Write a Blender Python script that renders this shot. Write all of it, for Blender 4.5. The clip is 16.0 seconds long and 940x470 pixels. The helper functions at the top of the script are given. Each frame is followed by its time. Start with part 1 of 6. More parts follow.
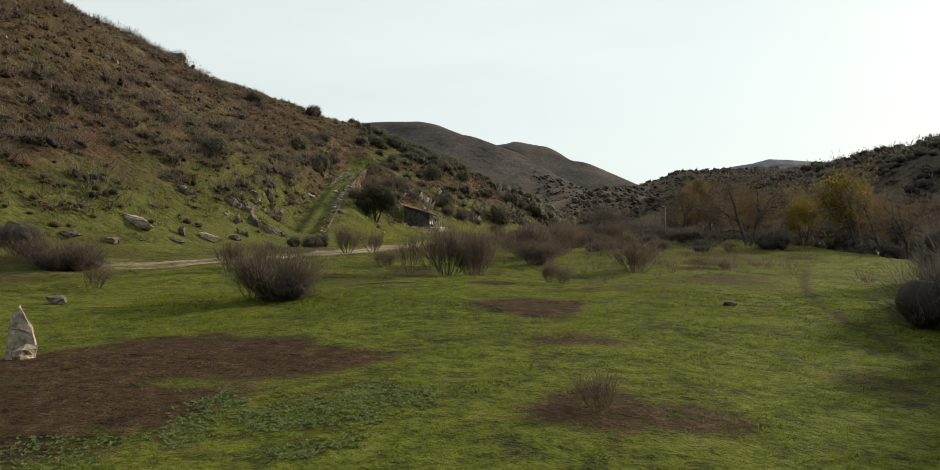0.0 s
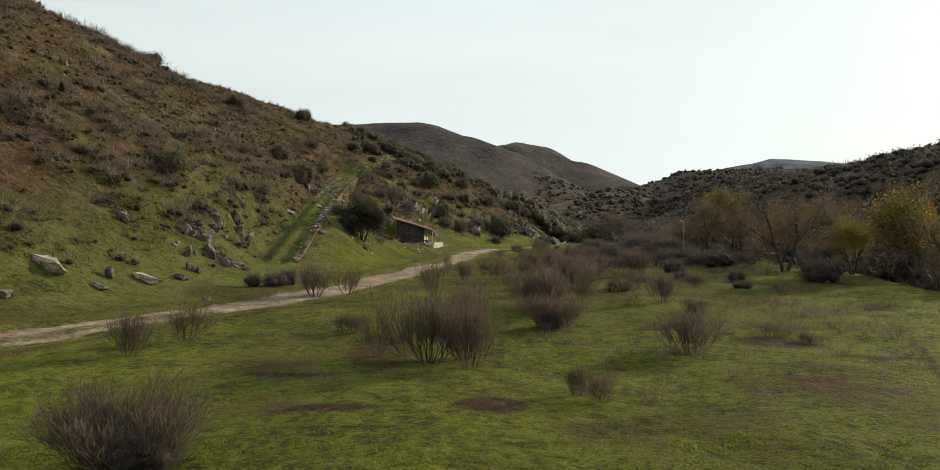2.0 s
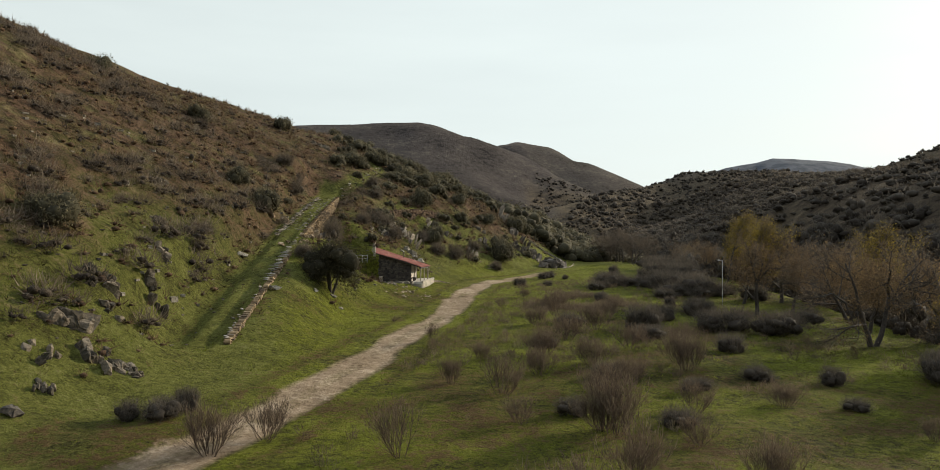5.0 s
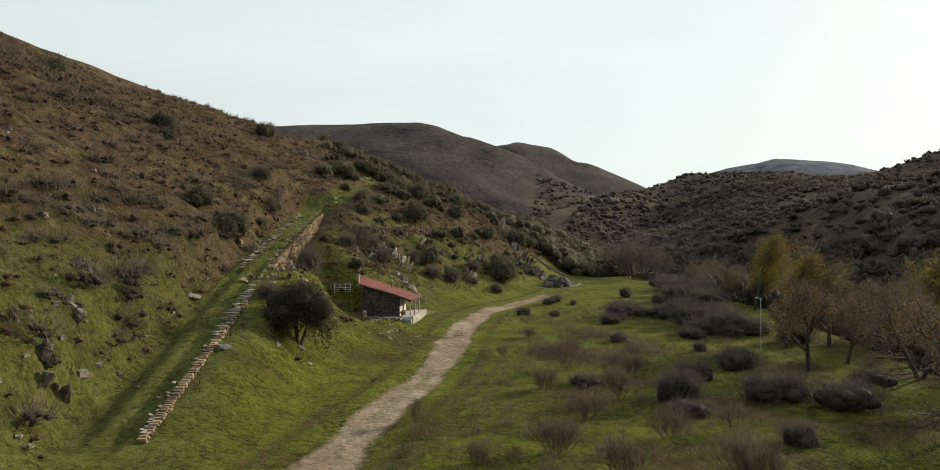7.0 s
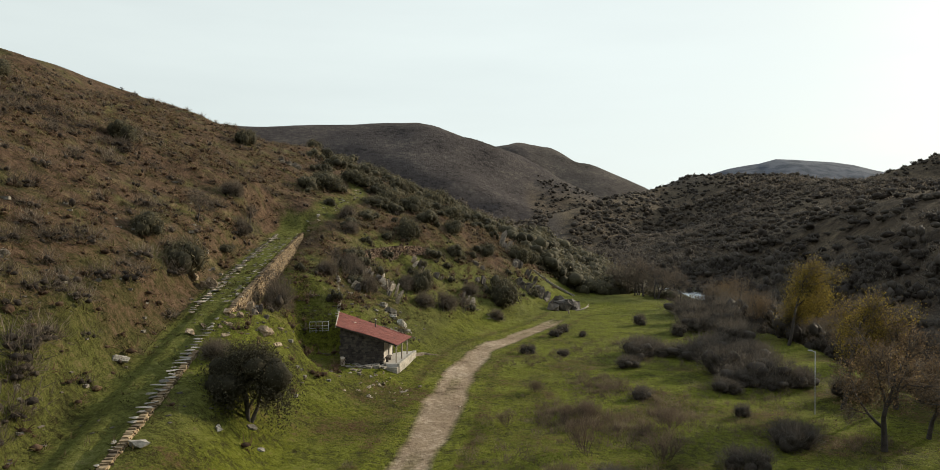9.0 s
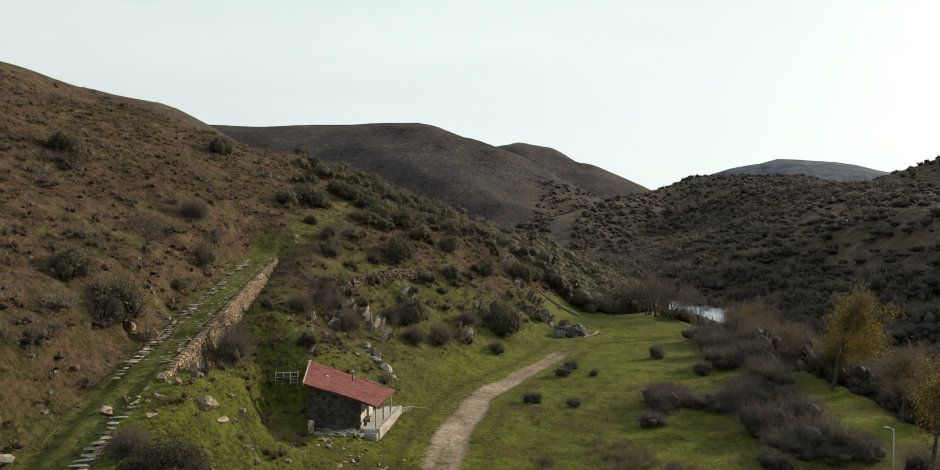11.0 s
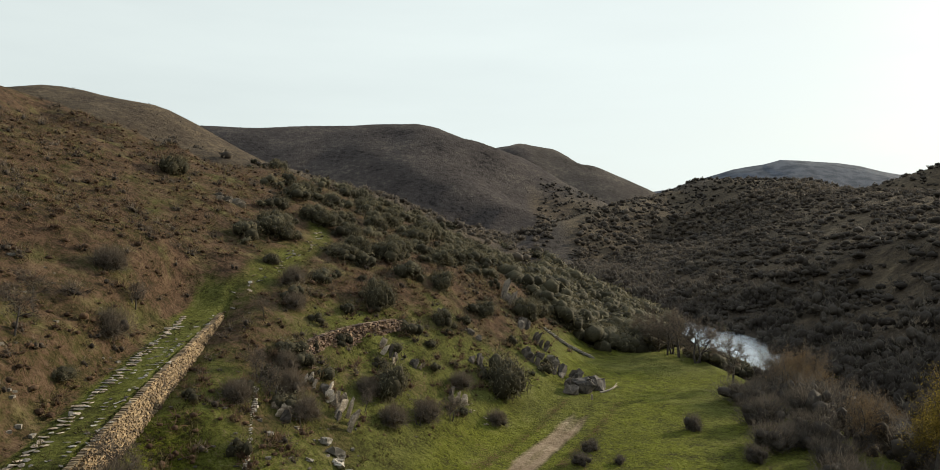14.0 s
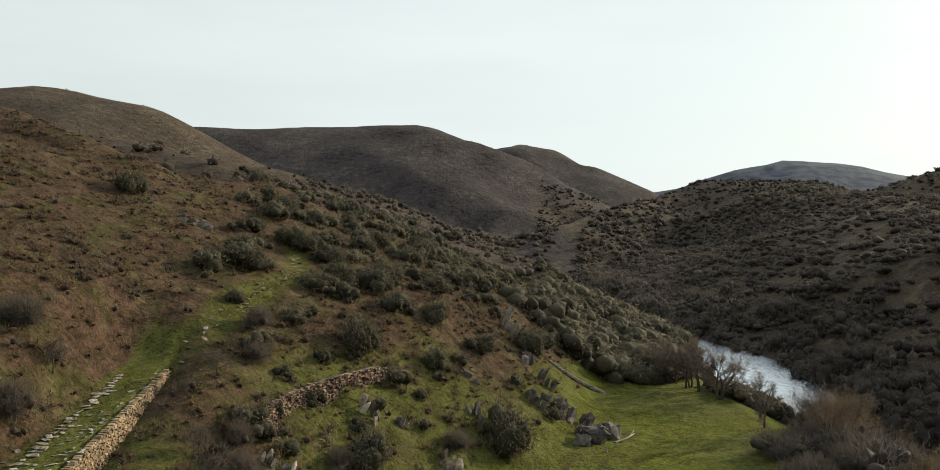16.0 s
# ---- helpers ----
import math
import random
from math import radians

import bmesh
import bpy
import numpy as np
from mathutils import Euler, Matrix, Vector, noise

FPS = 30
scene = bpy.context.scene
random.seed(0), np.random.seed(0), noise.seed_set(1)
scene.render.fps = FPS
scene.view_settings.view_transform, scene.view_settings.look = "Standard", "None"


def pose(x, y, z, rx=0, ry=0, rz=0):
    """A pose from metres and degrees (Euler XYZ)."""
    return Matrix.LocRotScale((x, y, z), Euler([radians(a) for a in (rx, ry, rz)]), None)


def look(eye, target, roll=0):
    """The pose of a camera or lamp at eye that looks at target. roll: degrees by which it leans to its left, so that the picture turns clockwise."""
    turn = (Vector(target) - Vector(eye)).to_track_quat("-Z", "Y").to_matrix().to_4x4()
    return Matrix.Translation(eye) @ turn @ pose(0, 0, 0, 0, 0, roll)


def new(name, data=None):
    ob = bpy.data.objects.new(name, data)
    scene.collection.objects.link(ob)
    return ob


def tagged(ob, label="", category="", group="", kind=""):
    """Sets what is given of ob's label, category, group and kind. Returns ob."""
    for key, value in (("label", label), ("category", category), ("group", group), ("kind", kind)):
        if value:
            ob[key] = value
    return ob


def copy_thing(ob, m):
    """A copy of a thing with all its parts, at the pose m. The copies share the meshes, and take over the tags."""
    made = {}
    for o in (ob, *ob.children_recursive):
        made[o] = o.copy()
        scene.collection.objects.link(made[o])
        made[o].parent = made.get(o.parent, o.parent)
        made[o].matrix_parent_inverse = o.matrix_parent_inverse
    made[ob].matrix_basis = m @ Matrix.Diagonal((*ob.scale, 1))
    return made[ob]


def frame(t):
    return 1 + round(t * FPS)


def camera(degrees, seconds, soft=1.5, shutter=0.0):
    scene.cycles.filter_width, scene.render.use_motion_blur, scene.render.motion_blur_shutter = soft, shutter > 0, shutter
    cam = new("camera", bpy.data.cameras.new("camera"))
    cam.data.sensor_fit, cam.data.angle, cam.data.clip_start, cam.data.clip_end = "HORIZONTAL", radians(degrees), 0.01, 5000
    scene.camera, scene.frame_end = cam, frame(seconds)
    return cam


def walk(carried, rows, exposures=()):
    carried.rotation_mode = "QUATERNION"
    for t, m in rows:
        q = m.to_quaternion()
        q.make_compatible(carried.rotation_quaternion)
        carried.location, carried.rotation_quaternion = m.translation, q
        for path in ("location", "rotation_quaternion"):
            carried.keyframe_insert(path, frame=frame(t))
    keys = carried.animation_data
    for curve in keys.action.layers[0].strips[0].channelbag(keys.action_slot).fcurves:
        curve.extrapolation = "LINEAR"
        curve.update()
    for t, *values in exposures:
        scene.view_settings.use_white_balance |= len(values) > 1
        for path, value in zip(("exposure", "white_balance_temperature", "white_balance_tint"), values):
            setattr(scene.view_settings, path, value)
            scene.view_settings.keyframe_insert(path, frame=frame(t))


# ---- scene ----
cam = camera(66.7, 16.0, 0.85)
# seconds, x, y, z in metres, yaw, pitch, roll in degrees
ROWS = [
    (0.0, 0.00, 0.00, 4.00, -0.00, 0.00, -0.00),
    (0.5, 0.06, 2.29, 4.40, 0.01, -0.02, 0.06),
    (1.0, 0.15, 4.68, 4.94, 0.02, -0.01, 0.11),
    (1.5, 0.25, 7.16, 5.60, 0.06, 0.01, 0.16),
    (2.0, 0.36, 9.67, 6.38, 0.07, 0.01, 0.17),
    (2.5, 0.46, 12.23, 7.17, 0.07, 0.00, 0.15),
    (3.0, 0.55, 14.88, 7.98, 0.09, -0.00, 0.16),
    (3.5, 0.67, 17.49, 8.77, 0.10, -0.01, 0.18),
    (4.0, 0.79, 20.13, 9.55, 0.10, -0.04, 0.16),
    (4.5, 0.89, 22.86, 10.32, 0.11, -0.06, 0.17),
    (5.0, 0.98, 25.58, 11.11, 0.11, -0.10, 0.14),
    (7.5, 1.38, 39.54, 15.01, 0.11, -0.17, 0.01),
    (8.0, 1.48, 42.34, 15.78, 0.12, -0.18, -0.01),
    (8.5, 1.56, 45.16, 16.56, 0.13, -0.19, -0.04),
    (9.0, 1.64, 47.97, 17.33, 0.13, -0.21, -0.06),
    (11.5, 2.17, 61.82, 21.12, 0.19, -0.29, -0.11),
    (12.0, 2.26, 64.67, 21.91, 0.20, -0.29, -0.14),
    (12.5, 2.37, 67.50, 22.69, 0.20, -0.29, -0.13),
    (13.0, 2.46, 70.34, 23.44, 0.21, -0.28, -0.12),
    (13.5, 2.55, 73.19, 24.22, 0.22, -0.29, -0.13),
    (14.0, 2.66, 76.01, 25.00, 0.23, -0.30, -0.16),
    (14.5, 2.77, 78.77, 25.80, 0.26, -0.30, -0.18),
    (15.0, 2.84, 81.58, 26.60, 0.24, -0.31, -0.19),
    (15.5, 2.92, 84.45, 27.34, 0.26, -0.29, -0.14),
    (16.0, 3.03, 87.28, 28.12, 0.28, -0.29, -0.14),
]
walk(cam, [(t, pose(x, y, z, 90 + pitch, roll, yaw)) for t, x, y, z, yaw, pitch, roll in ROWS])

# ---- light ----
SUN_AZ, SUN_EL = radians(56.0), radians(18.0)   # from +y towards +x
sun_way = Vector((math.sin(SUN_AZ) * math.cos(SUN_EL), math.cos(SUN_AZ) * math.cos(SUN_EL), math.sin(SUN_EL)))
lamp = bpy.data.lights.new("sun", "SUN")
lamp.energy, lamp.angle, lamp.color = 4.1, radians(0.6), (1.0, 0.88, 0.69)
sun = new("sun", lamp)
sun.matrix_world = look(sun_way * 100, (0, 0, 0))

world = bpy.data.worlds.new("world")
scene.world = world
world.use_nodes = True
wn, wl = world.node_tree.nodes, world.node_tree.links
wn.clear()
w_out = wn.new("ShaderNodeOutputWorld")
w_bg = wn.new("ShaderNodeBackground")
w_sky = wn.new("ShaderNodeTexSky")
w_sky.sky_type, w_sky.sun_disc = "NISHITA", False
w_sky.sun_elevation, w_sky.sun_rotation = SUN_EL, SUN_AZ
w_sky.air_density, w_sky.dust_density, w_sky.ozone_density = 1.0, 3.0, 1.0
w_scale = wn.new("ShaderNodeMix")
w_scale.data_type, w_scale.blend_type = "RGBA", "MULTIPLY"
w_scale.inputs[0].default_value = 1.0
w_scale.inputs[7].default_value = (0.085, 0.085, 0.085, 1)
wl.new(w_sky.outputs[0], w_scale.inputs[6])
# thin high cloud over the whole sky, in long soft streaks
w_tc = wn.new("ShaderNodeTexCoord")
w_map = wn.new("ShaderNodeMapping")
w_map.inputs["Scale"].default_value = (1.2, 1.2, 7.0)
w_noise = wn.new("ShaderNodeTexNoise")
w_noise.inputs["Scale"].default_value, w_noise.inputs["Detail"].default_value = 1.6, 5.0
w_ramp = wn.new("ShaderNodeMapRange")
w_ramp.inputs["From Min"].default_value, w_ramp.inputs["From Max"].default_value = 0.3, 0.7
w_ramp.inputs["To Min"].default_value, w_ramp.inputs["To Max"].default_value = 0.82, 0.94
w_cloud = wn.new("ShaderNodeMix")
w_cloud.data_type = "RGBA"
w_cloud.inputs[7].default_value = (0.80, 0.885, 0.87, 1)
wl.new(w_tc.outputs["Generated"], w_map.inputs[0])
wl.new(w_map.outputs[0], w_noise.inputs["Vector"])
wl.new(w_noise.outputs["Fac"], w_ramp.inputs[0])
wl.new(w_ramp.outputs[0], w_cloud.inputs[0])
wl.new(w_scale.outputs[2], w_cloud.inputs[6])
# the veil is brightest round the sun, and bluer overhead
w_dot = wn.new("ShaderNodeVectorMath")
w_dot.operation = "DOT_PRODUCT"
w_dot.inputs[1].default_value = sun_way
w_near = wn.new("ShaderNodeMapRange")
w_near.interpolation_type = "SMOOTHSTEP"
w_near.inputs["From Min"].default_value, w_near.inputs["From Max"].default_value = -0.55, 0.98
w_near.inputs["To Min"].default_value, w_near.inputs["To Max"].default_value = 0.66, 0.80
w_sep = wn.new("ShaderNodeSeparateXYZ")
wl.new(w_tc.outputs["Generated"], w_dot.inputs[0])
wl.new(w_dot.outputs["Value"], w_near.inputs[0])
wl.new(w_tc.outputs["Generated"], w_sep.inputs[0])
wl.new(w_near.outputs[0], w_bg.inputs[1])
w_blue = wn.new("ShaderNodeMapRange")
w_blue.inputs["From Min"].default_value, w_blue.inputs["From Max"].default_value = 0.30, 0.70
w_tint = wn.new("ShaderNodeMix")
w_tint.data_type = "RGBA"
w_tint.inputs[7].default_value = (0.74, 0.84, 0.96, 1)
wl.new(w_sep.outputs[2], w_blue.inputs[0])
wl.new(w_blue.outputs[0], w_tint.inputs[0])
wl.new(w_cloud.outputs[2], w_tint.inputs[6])
wl.new(w_tint.outputs[2], w_bg.inputs[0])
wl.new(w_bg.outputs[0], w_out.inputs[0])
scene.view_settings.exposure = 0.5

# ---- numbers for the lie of the land ----
rng = np.random.default_rng(7)


def hash01(ix, iy, seed):
    n = (ix.astype(np.int64) * 374761393 + iy.astype(np.int64) * 668265263 + seed * 974634511) & 0xFFFFFFFF
    n = ((n ^ (n >> 13)) * 1274126177) & 0xFFFFFFFF
    return ((n ^ (n >> 16)) & 0xFFFF) / 65535.0


def vnoise(x, y, seed=0):
    """Smooth noise on a unit lattice, 0 to 1."""
    ix, iy = np.floor(x), np.floor(y)
    fx, fy = x - ix, y - iy
    fx, fy = fx * fx * (3 - 2 * fx), fy * fy * (3 - 2 * fy)
    a, b = hash01(ix, iy, seed), hash01(ix + 1, iy, seed)
    c, d = hash01(ix, iy + 1, seed), hash01(ix + 1, iy + 1, seed)
    return (a * (1 - fx) + b * fx) * (1 - fy) + (c * (1 - fx) + d * fx) * fy


def fbm(x, y, size, octaves=4, seed=0):
    """Layered noise about 0, -1 to 1, with its largest lumps `size` metres across."""
    total, amp, norm = 0.0, 1.0, 0.0
    for k in range(octaves):
        total = total + amp * (vnoise(x / size * 2 ** k + 17.3 * k, y / size * 2 ** k + 5.1 * k, seed + k) * 2 - 1)
        norm += amp
        amp *= 0.5
    return total / norm


def smooth(a, b, v):
    t = np.clip((v - a) / (b - a), 0, 1)
    return t * t * (3 - 2 * t)


def line(v, knots):
    """Value along a gently curved line through (v, value) knots."""
    k = np.array(knots, float)
    w = (k[1:, 0] - k[:-1, 0]).mean() * 0.12
    return (np.interp(v - w, k[:, 0], k[:, 1]) + np.interp(v, k[:, 0], k[:, 1]) + np.interp(v + w, k[:, 0], k[:, 1])) / 3


FOOT = [(-300, -60), (0, -32), (30, -26), (50, -19.5), (63, -16), (73, -13.5), (90, -11), (105, -7.5), (118, -3.5), (140, 1), (155, 7), (165, 13),
        (175, 17.5), (190, 20.5), (205, 24), (230, 30), (270, 37), (330, 40), (450, 36), (600, 60), (900, 120)]
FLOOR = [(-100, 1.0), (0, 1.5), (30, 2.05), (60, 2.8), (95, 3.35), (170, 4.0), (260, 4.4)]
STEEP = [(0, 0.75), (75, 0.75), (100, 0.67), (130, 0.62), (150, 0.68), (175, 0.72), (190, 0.95), (260, 0.6), (450, 0.4)]
BROW = [(0, 48), (120, 48), (135, 42), (150, 19), (175, 22), (190, 13), (260, 14), (450, 20)]
BEYOND = [(0, 0.52), (120, 0.54), (150, 0.46), (175, 0.42), (205, 0.47), (450, 0.3)]
TRACK = [(-60, -38), (20, -27), (36, -18.5), (40, -16.6), (44, -14.4), (49, -11.2), (58, -8.4), (66, -6.7), (81, -4.3), (90, -2.2), (101, -0.9), (119, 0.7), (130, 2.9),
         (141, 7.6), (154, 13.6), (163, 17), (175, 22), (200, 30)]
RIVER = [(-300, 10), (-60, 24), (0, 30), (30, 42), (60, 50), (110, 55), (150, 57), (180, 54), (200, 55.2), (225, 58.5), (250, 61), (280, 58), (340, 50), (450, 45), (600, 70), (900, 160), (2000, 420)]
BANK = [(-100, 4), (0, 9), (20, 14), (35, 25), (50, 31), (75, 35), (110, 39), (160, 44), (180, 47), (200, 45), (215, 40)]
TRAIL = [(143, -21.3), (147, -20.3), (153, -19.7), (159, -18.6), (166, -17.5), (173, -17.8), (179, -20.1), (186, -20.8)]
RAMP_Y = (70.0, 146.0)
RAMP_Z = [(60, 3.2), (71, 4.1), (79, 5.9), (99, 10.0), (108, 11.8), (125, 14.6), (139, 16.6), (150, 18.3)]
RAMP_DROP = [(60, 0.05), (71, 0.2), (95, 0.16), (104, 0.2), (107, 0.7), (110, 1.5), (120, 2.1), (132, 1.6), (141, 0.7), (150, 0.1)]

# crests as (x, y, z), fall, roundness
NEAR_RIDGES = [
    ([(-900, 800, 170), (-391, 680, 130), (-362, 690, 151.5), (-342, 690, 148), (-315, 690, 140.5), (-286, 690, 135.5), (-272, 686, 124), (-258, 678, 109), (-229, 650, 99), (-150, 580, 77), (-84, 500, 48), (-40, 450, 34), (0, 420, 10)], 0.45, 25),
    ([(-130, 345, 64), (-46, 292, 40.5), (-22, 292, 32.5), (-8, 290, 27), (14, 284, 20)], 0.42, 8),
    ([(-190, 120, 92), (-120, 150, 68), (-80.6, 174, 51.2), (-84, 200, 52.6), (-77, 208, 50.8), (-59.3, 198, 44.6), (-50, 197, 40.8)], 0.95, 6),
    ([(310, 990, 95), (201, 900, 66), (150, 740, 54), (80, 640, 36), (42, 567, 20), (10, 540, 6)], 0.36, 12),
]
FAR_RIDGES = [
    ([(-1200, 1100, 190), (-394, 1050, 170), (-281, 1080, 172), (-193, 1100, 176), (-82, 1100, 180), (-22, 1080, 158), (27, 1065, 131), (95, 1037, 101), (166, 987, 63), (215, 915, 30)], 0.50, 38),
    ([(-300, 1500, 180), (38, 1500, 193), (98, 1500, 204), (150, 1500, 196), (205, 1480, 171), (258, 1450, 142), (310, 1410, 99), (345, 1380, 60), (400, 1330, 20)], 0.58, 26),
]
LAST_RIDGES = [
    ([(635, 2600, 146), (866, 2600, 225), (971, 2600, 259), (1097, 2600, 282), (1286, 2600, 270), (1454, 2600, 233), (1700, 2600, 205), (3000, 2600, 240)], 0.4, 60),
    ([(300, 3600, 130), (622, 3600, 150), (887, 3600, 229), (1151, 3600, 283), (1800, 3600, 300)], 0.4, 60),
    ([(400, 900, 66), (482, 848, 89.5), (503, 848, 94), (528, 848, 105), (580, 840, 124), (700, 800, 152), (900, 600, 190)], 0.42, 10),
    ([(330, -400, 110), (260, 0, 70), (180, 120, 42), (152, 230, 32), (175, 300, 35), (204, 400, 43), (271, 650, 62), (338, 803, 79), (310, 990, 95)], 0.43, 42),
]
RIDGES = NEAR_RIDGES + FAR_RIDGES + LAST_RIDGES


def ridge(x, y, crest, fall, round_):
    """Height of a crest's skirts, and how far below the crest they lie, blended where its limbs meet."""
    tops, drops = [], []
    for (ax, ay, az), (bx, by, bz) in zip(crest[:-1], crest[1:]):
        dx, dy = bx - ax, by - ay
        s = np.clip(((x - ax) * dx + (y - ay) * dy) / (dx * dx + dy * dy), 0, 1)
        d = np.hypot(x - ax - s * dx, y - ay - s * dy)
        drops.append(fall * (np.sqrt(d * d + round_ * round_) - round_))
        tops.append(az + s * (bz - az) - drops[-1])
    best, soft, total, below = np.maximum.reduce(tops), 0.25 * round_ + 0.5, 0.0, 0.0
    for top, drop in zip(tops, drops):
        w = np.exp((top - best) / soft)
        total, below = total + w, below + w * drop
    return best, below / total


def ramp_x(y):
    return -15.0 - 0.088 * (y - 71)


def river_width(y):
    return line(y, [(0, 4.0), (150, 3.5), (186, 2.5), (197, 4.0), (210, 6.5), (228, 8), (248, 7.5), (262, 3.0), (285, 1.6), (400, 1.6), (430, 6), (600, 5)]) + 0.8 * fbm(y * 0, y, 40, 2, 5)


def land(x, y):
    """Height of the ground at x, y (arrays)."""
    x, y = np.asarray(x, float), np.asarray(y, float)
    base = line(y, FLOOR) - 0.010 * np.clip(x - 8, 0, 40) * smooth(120, 60, y)
    base = base + 0.25 * fbm(x, y, 12, 3, 3) + 0.19 * fbm(x, y, 3.2, 3, 9) * smooth(4, 30, y)
    base = base + 0.045 * fbm(x, y, 0.8, 3, 13) * smooth(34, 22, y) * smooth(17, 12, np.abs(x))
    # valley side, from its foot up to a rounded brow
    d = line(y, FOOT) - x
    soft = d / 2 + np.sqrt(d * d / 4 + 1.6)
    brow = line(y, BROW)
    climb = line(y, STEEP) * np.minimum(soft, brow) + line(y, BEYOND) * np.clip(soft - brow, 0, 45) + line(y, [(0, 0.32), (135, 0.32), (180, 0.10), (450, 0.08)]) * np.maximum(0, soft - brow - 45)
    rough = smooth(2, 12, d)
    hill = climb + rough * (1.3 * fbm(x, y, 16, 4, 21) + 0.42 * fbm(x, y, 2.6, 3, 31))
    z = base + np.where(d > -30, hill - 0.05, 0)
    z = z + smooth(118, 135, y) * smooth(165, 150, y) * smooth(0, 4, d) * smooth(26, 12, d) * (1.0 * np.abs(fbm(x, y, 5, 3, 77)))
    z = z - 1.6 * np.exp(-((x + 41) / 9) ** 2 - ((y - 187) / 14) ** 2)
    far = smooth(230, 330, y)
    z = np.where(d > 0, z * (1 - far) + np.minimum(z, 24 + 0.1 * d) * far, z)
    # the stony ramp cut into the slope
    rx, rz, drop = ramp_x(y), line(y, RAMP_Z), line(y, RAMP_DROP)
    on = smooth(RAMP_Y[0] - 4, RAMP_Y[0], y) * smooth(RAMP_Y[1] + 6, RAMP_Y[1] - 3, y)
    u = x - rx
    bench = smooth(-6.5, -3.2, u) * (u < 0.1) * on
    sunk = smooth(108, 103, y) * smooth(68, 73, y)
    z = z * (1 - bench) + (rz - sunk * (0.30 * smooth(-0.25, -0.6, u) - 0.18 * smooth(-1.0, -1.4, u) + 0.20 * smooth(-2.1, -2.6, u))) * bench
    below = smooth(7.0, 0.2, u) * (u >= 0.1) * on
    z = z * (1 - below) + (rz - drop) * below
    # level ground for the hut
    shelf = smooth(3.5, 0.0, np.hypot((x + 14.2) / 1.1, y - 120.0) - 1.5)
    z = z * (1 - shelf) + np.minimum(z, 9.2 + 0.1 * (-14 - x)) * shelf
    pad = smooth(3.2, 0.0, np.maximum(np.abs(x + 8.7) - 5.4, np.maximum(y - 118.6, 109.4 + 1.2 * np.clip(-11.5 - x, 0, 4) + 0.5 * np.clip(x + 6, 0, 4) - y)) + 0.9 * fbm(x, y, 3.0, 2, 19))
    z = z * (1 - pad) + np.minimum(z, 5.14 + 0.06 * np.clip(-8 - x, 0, 6)) * pad
    # distant heights
    for crest, fall, round_ in RIDGES:
        r, below_ = ridge(x, y, crest, fall, round_)
        spurs = 1 - 2 * np.sqrt(fbm(x, y, 190, 2, 41) ** 2 + 0.006)
        r = r + np.clip(below_ / 45, 0, 1) * np.clip(r / 30, 0, 1) * (24 * spurs - 15) + np.clip(r / 60, 0, 1) * (2.0 * fbm(x, y, 40, 3, 45) - 1.5)
        z = np.where(r > z, r, z)
    # the river's bed and banks
    over = x - line(y, BANK)
    z = np.where((over > 0) & (y < 235), np.minimum(z, np.maximum(base - 0.33 * over, 0.35 - 1.15 * smooth(165, 182, y))) * (x < line(y, RIVER)) + z * (x >= line(y, RIVER)), z)
    off = np.abs(x - line(y, RIVER))
    width = river_width(y)
    z = np.minimum(z, -0.9 + 0.42 * np.maximum(0, off - width) + 0.012 * np.maximum(0, off - width - 18) ** 2 + np.where(y > 620, 1e3, 0) + 0.25 * np.maximum(0, y - 480) + 0.3 * fbm(x, y, 6, 2, 8))
    # the beaten track lies a little lower than the turf
    tr = np.abs(x - line(y, TRACK))
    z = z - 0.10 * smooth(2.6, 1.2, tr) * (y < 200)
    return z


# ---- materials ----
def nodes(name):
    m = bpy.data.materials.new(name)
    m.use_nodes = True
    nt = m.node_tree
    return m, nt, nt.nodes["Principled BSDF"]


def tex(nt, size, detail=4.0, rough=0.55, kind="Object", stretch=(1, 1, 1)):
    """Noise whose lumps are about `size` metres across."""
    c = nt.nodes.new("ShaderNodeTexCoord") if kind == "Object" else nt.nodes.new("ShaderNodeNewGeometry")
    mp = nt.nodes.new("ShaderNodeMapping")
    mp.inputs["Scale"].default_value = stretch
    n = nt.nodes.new("ShaderNodeTexNoise")
    n.inputs["Scale"].default_value, n.inputs["Detail"].default_value, n.inputs["Roughness"].default_value = 1.0 / size, detail, rough
    nt.links.new(c.outputs["Object" if kind == "Object" else "Position"], mp.inputs[0])
    nt.links.new(mp.outputs[0], n.inputs["Vector"])
    return n.outputs["Fac"]


def ramp(nt, fac, stops):
    r = nt.nodes.new("ShaderNodeValToRGB")
    r.color_ramp.interpolation = "EASE"
    el = r.color_ramp.elements
    while len(el) < len(stops):
        el.new(0.5)
    for e, (p, c) in zip(el, stops):
        e.position, e.color = p, (*c, 1)
    nt.links.new(fac, r.inputs[0])
    return r.outputs[0]


def mix(nt, fac, a, b, blend="MIX"):
    m = nt.nodes.new("ShaderNodeMix")
    m.data_type, m.blend_type = "RGBA", blend
    for socket, v in ((m.inputs[0], fac), (m.inputs[6], a), (m.inputs[7], b)):
        if isinstance(v, (int, float)):
            socket.default_value = v
        elif isinstance(v, tuple):
            socket.default_value = (*v, 1)
        else:
            nt.links.new(v, socket)
    return m.outputs[2]


def remap(nt, v, a, b, c=0.0, d=1.0):
    m = nt.nodes.new("ShaderNodeMapRange")
    m.inputs[1].default_value, m.inputs[2].default_value, m.inputs[3].default_value, m.inputs[4].default_value = a, b, c, d
    nt.links.new(v, m.inputs[0])
    return m.outputs[0]


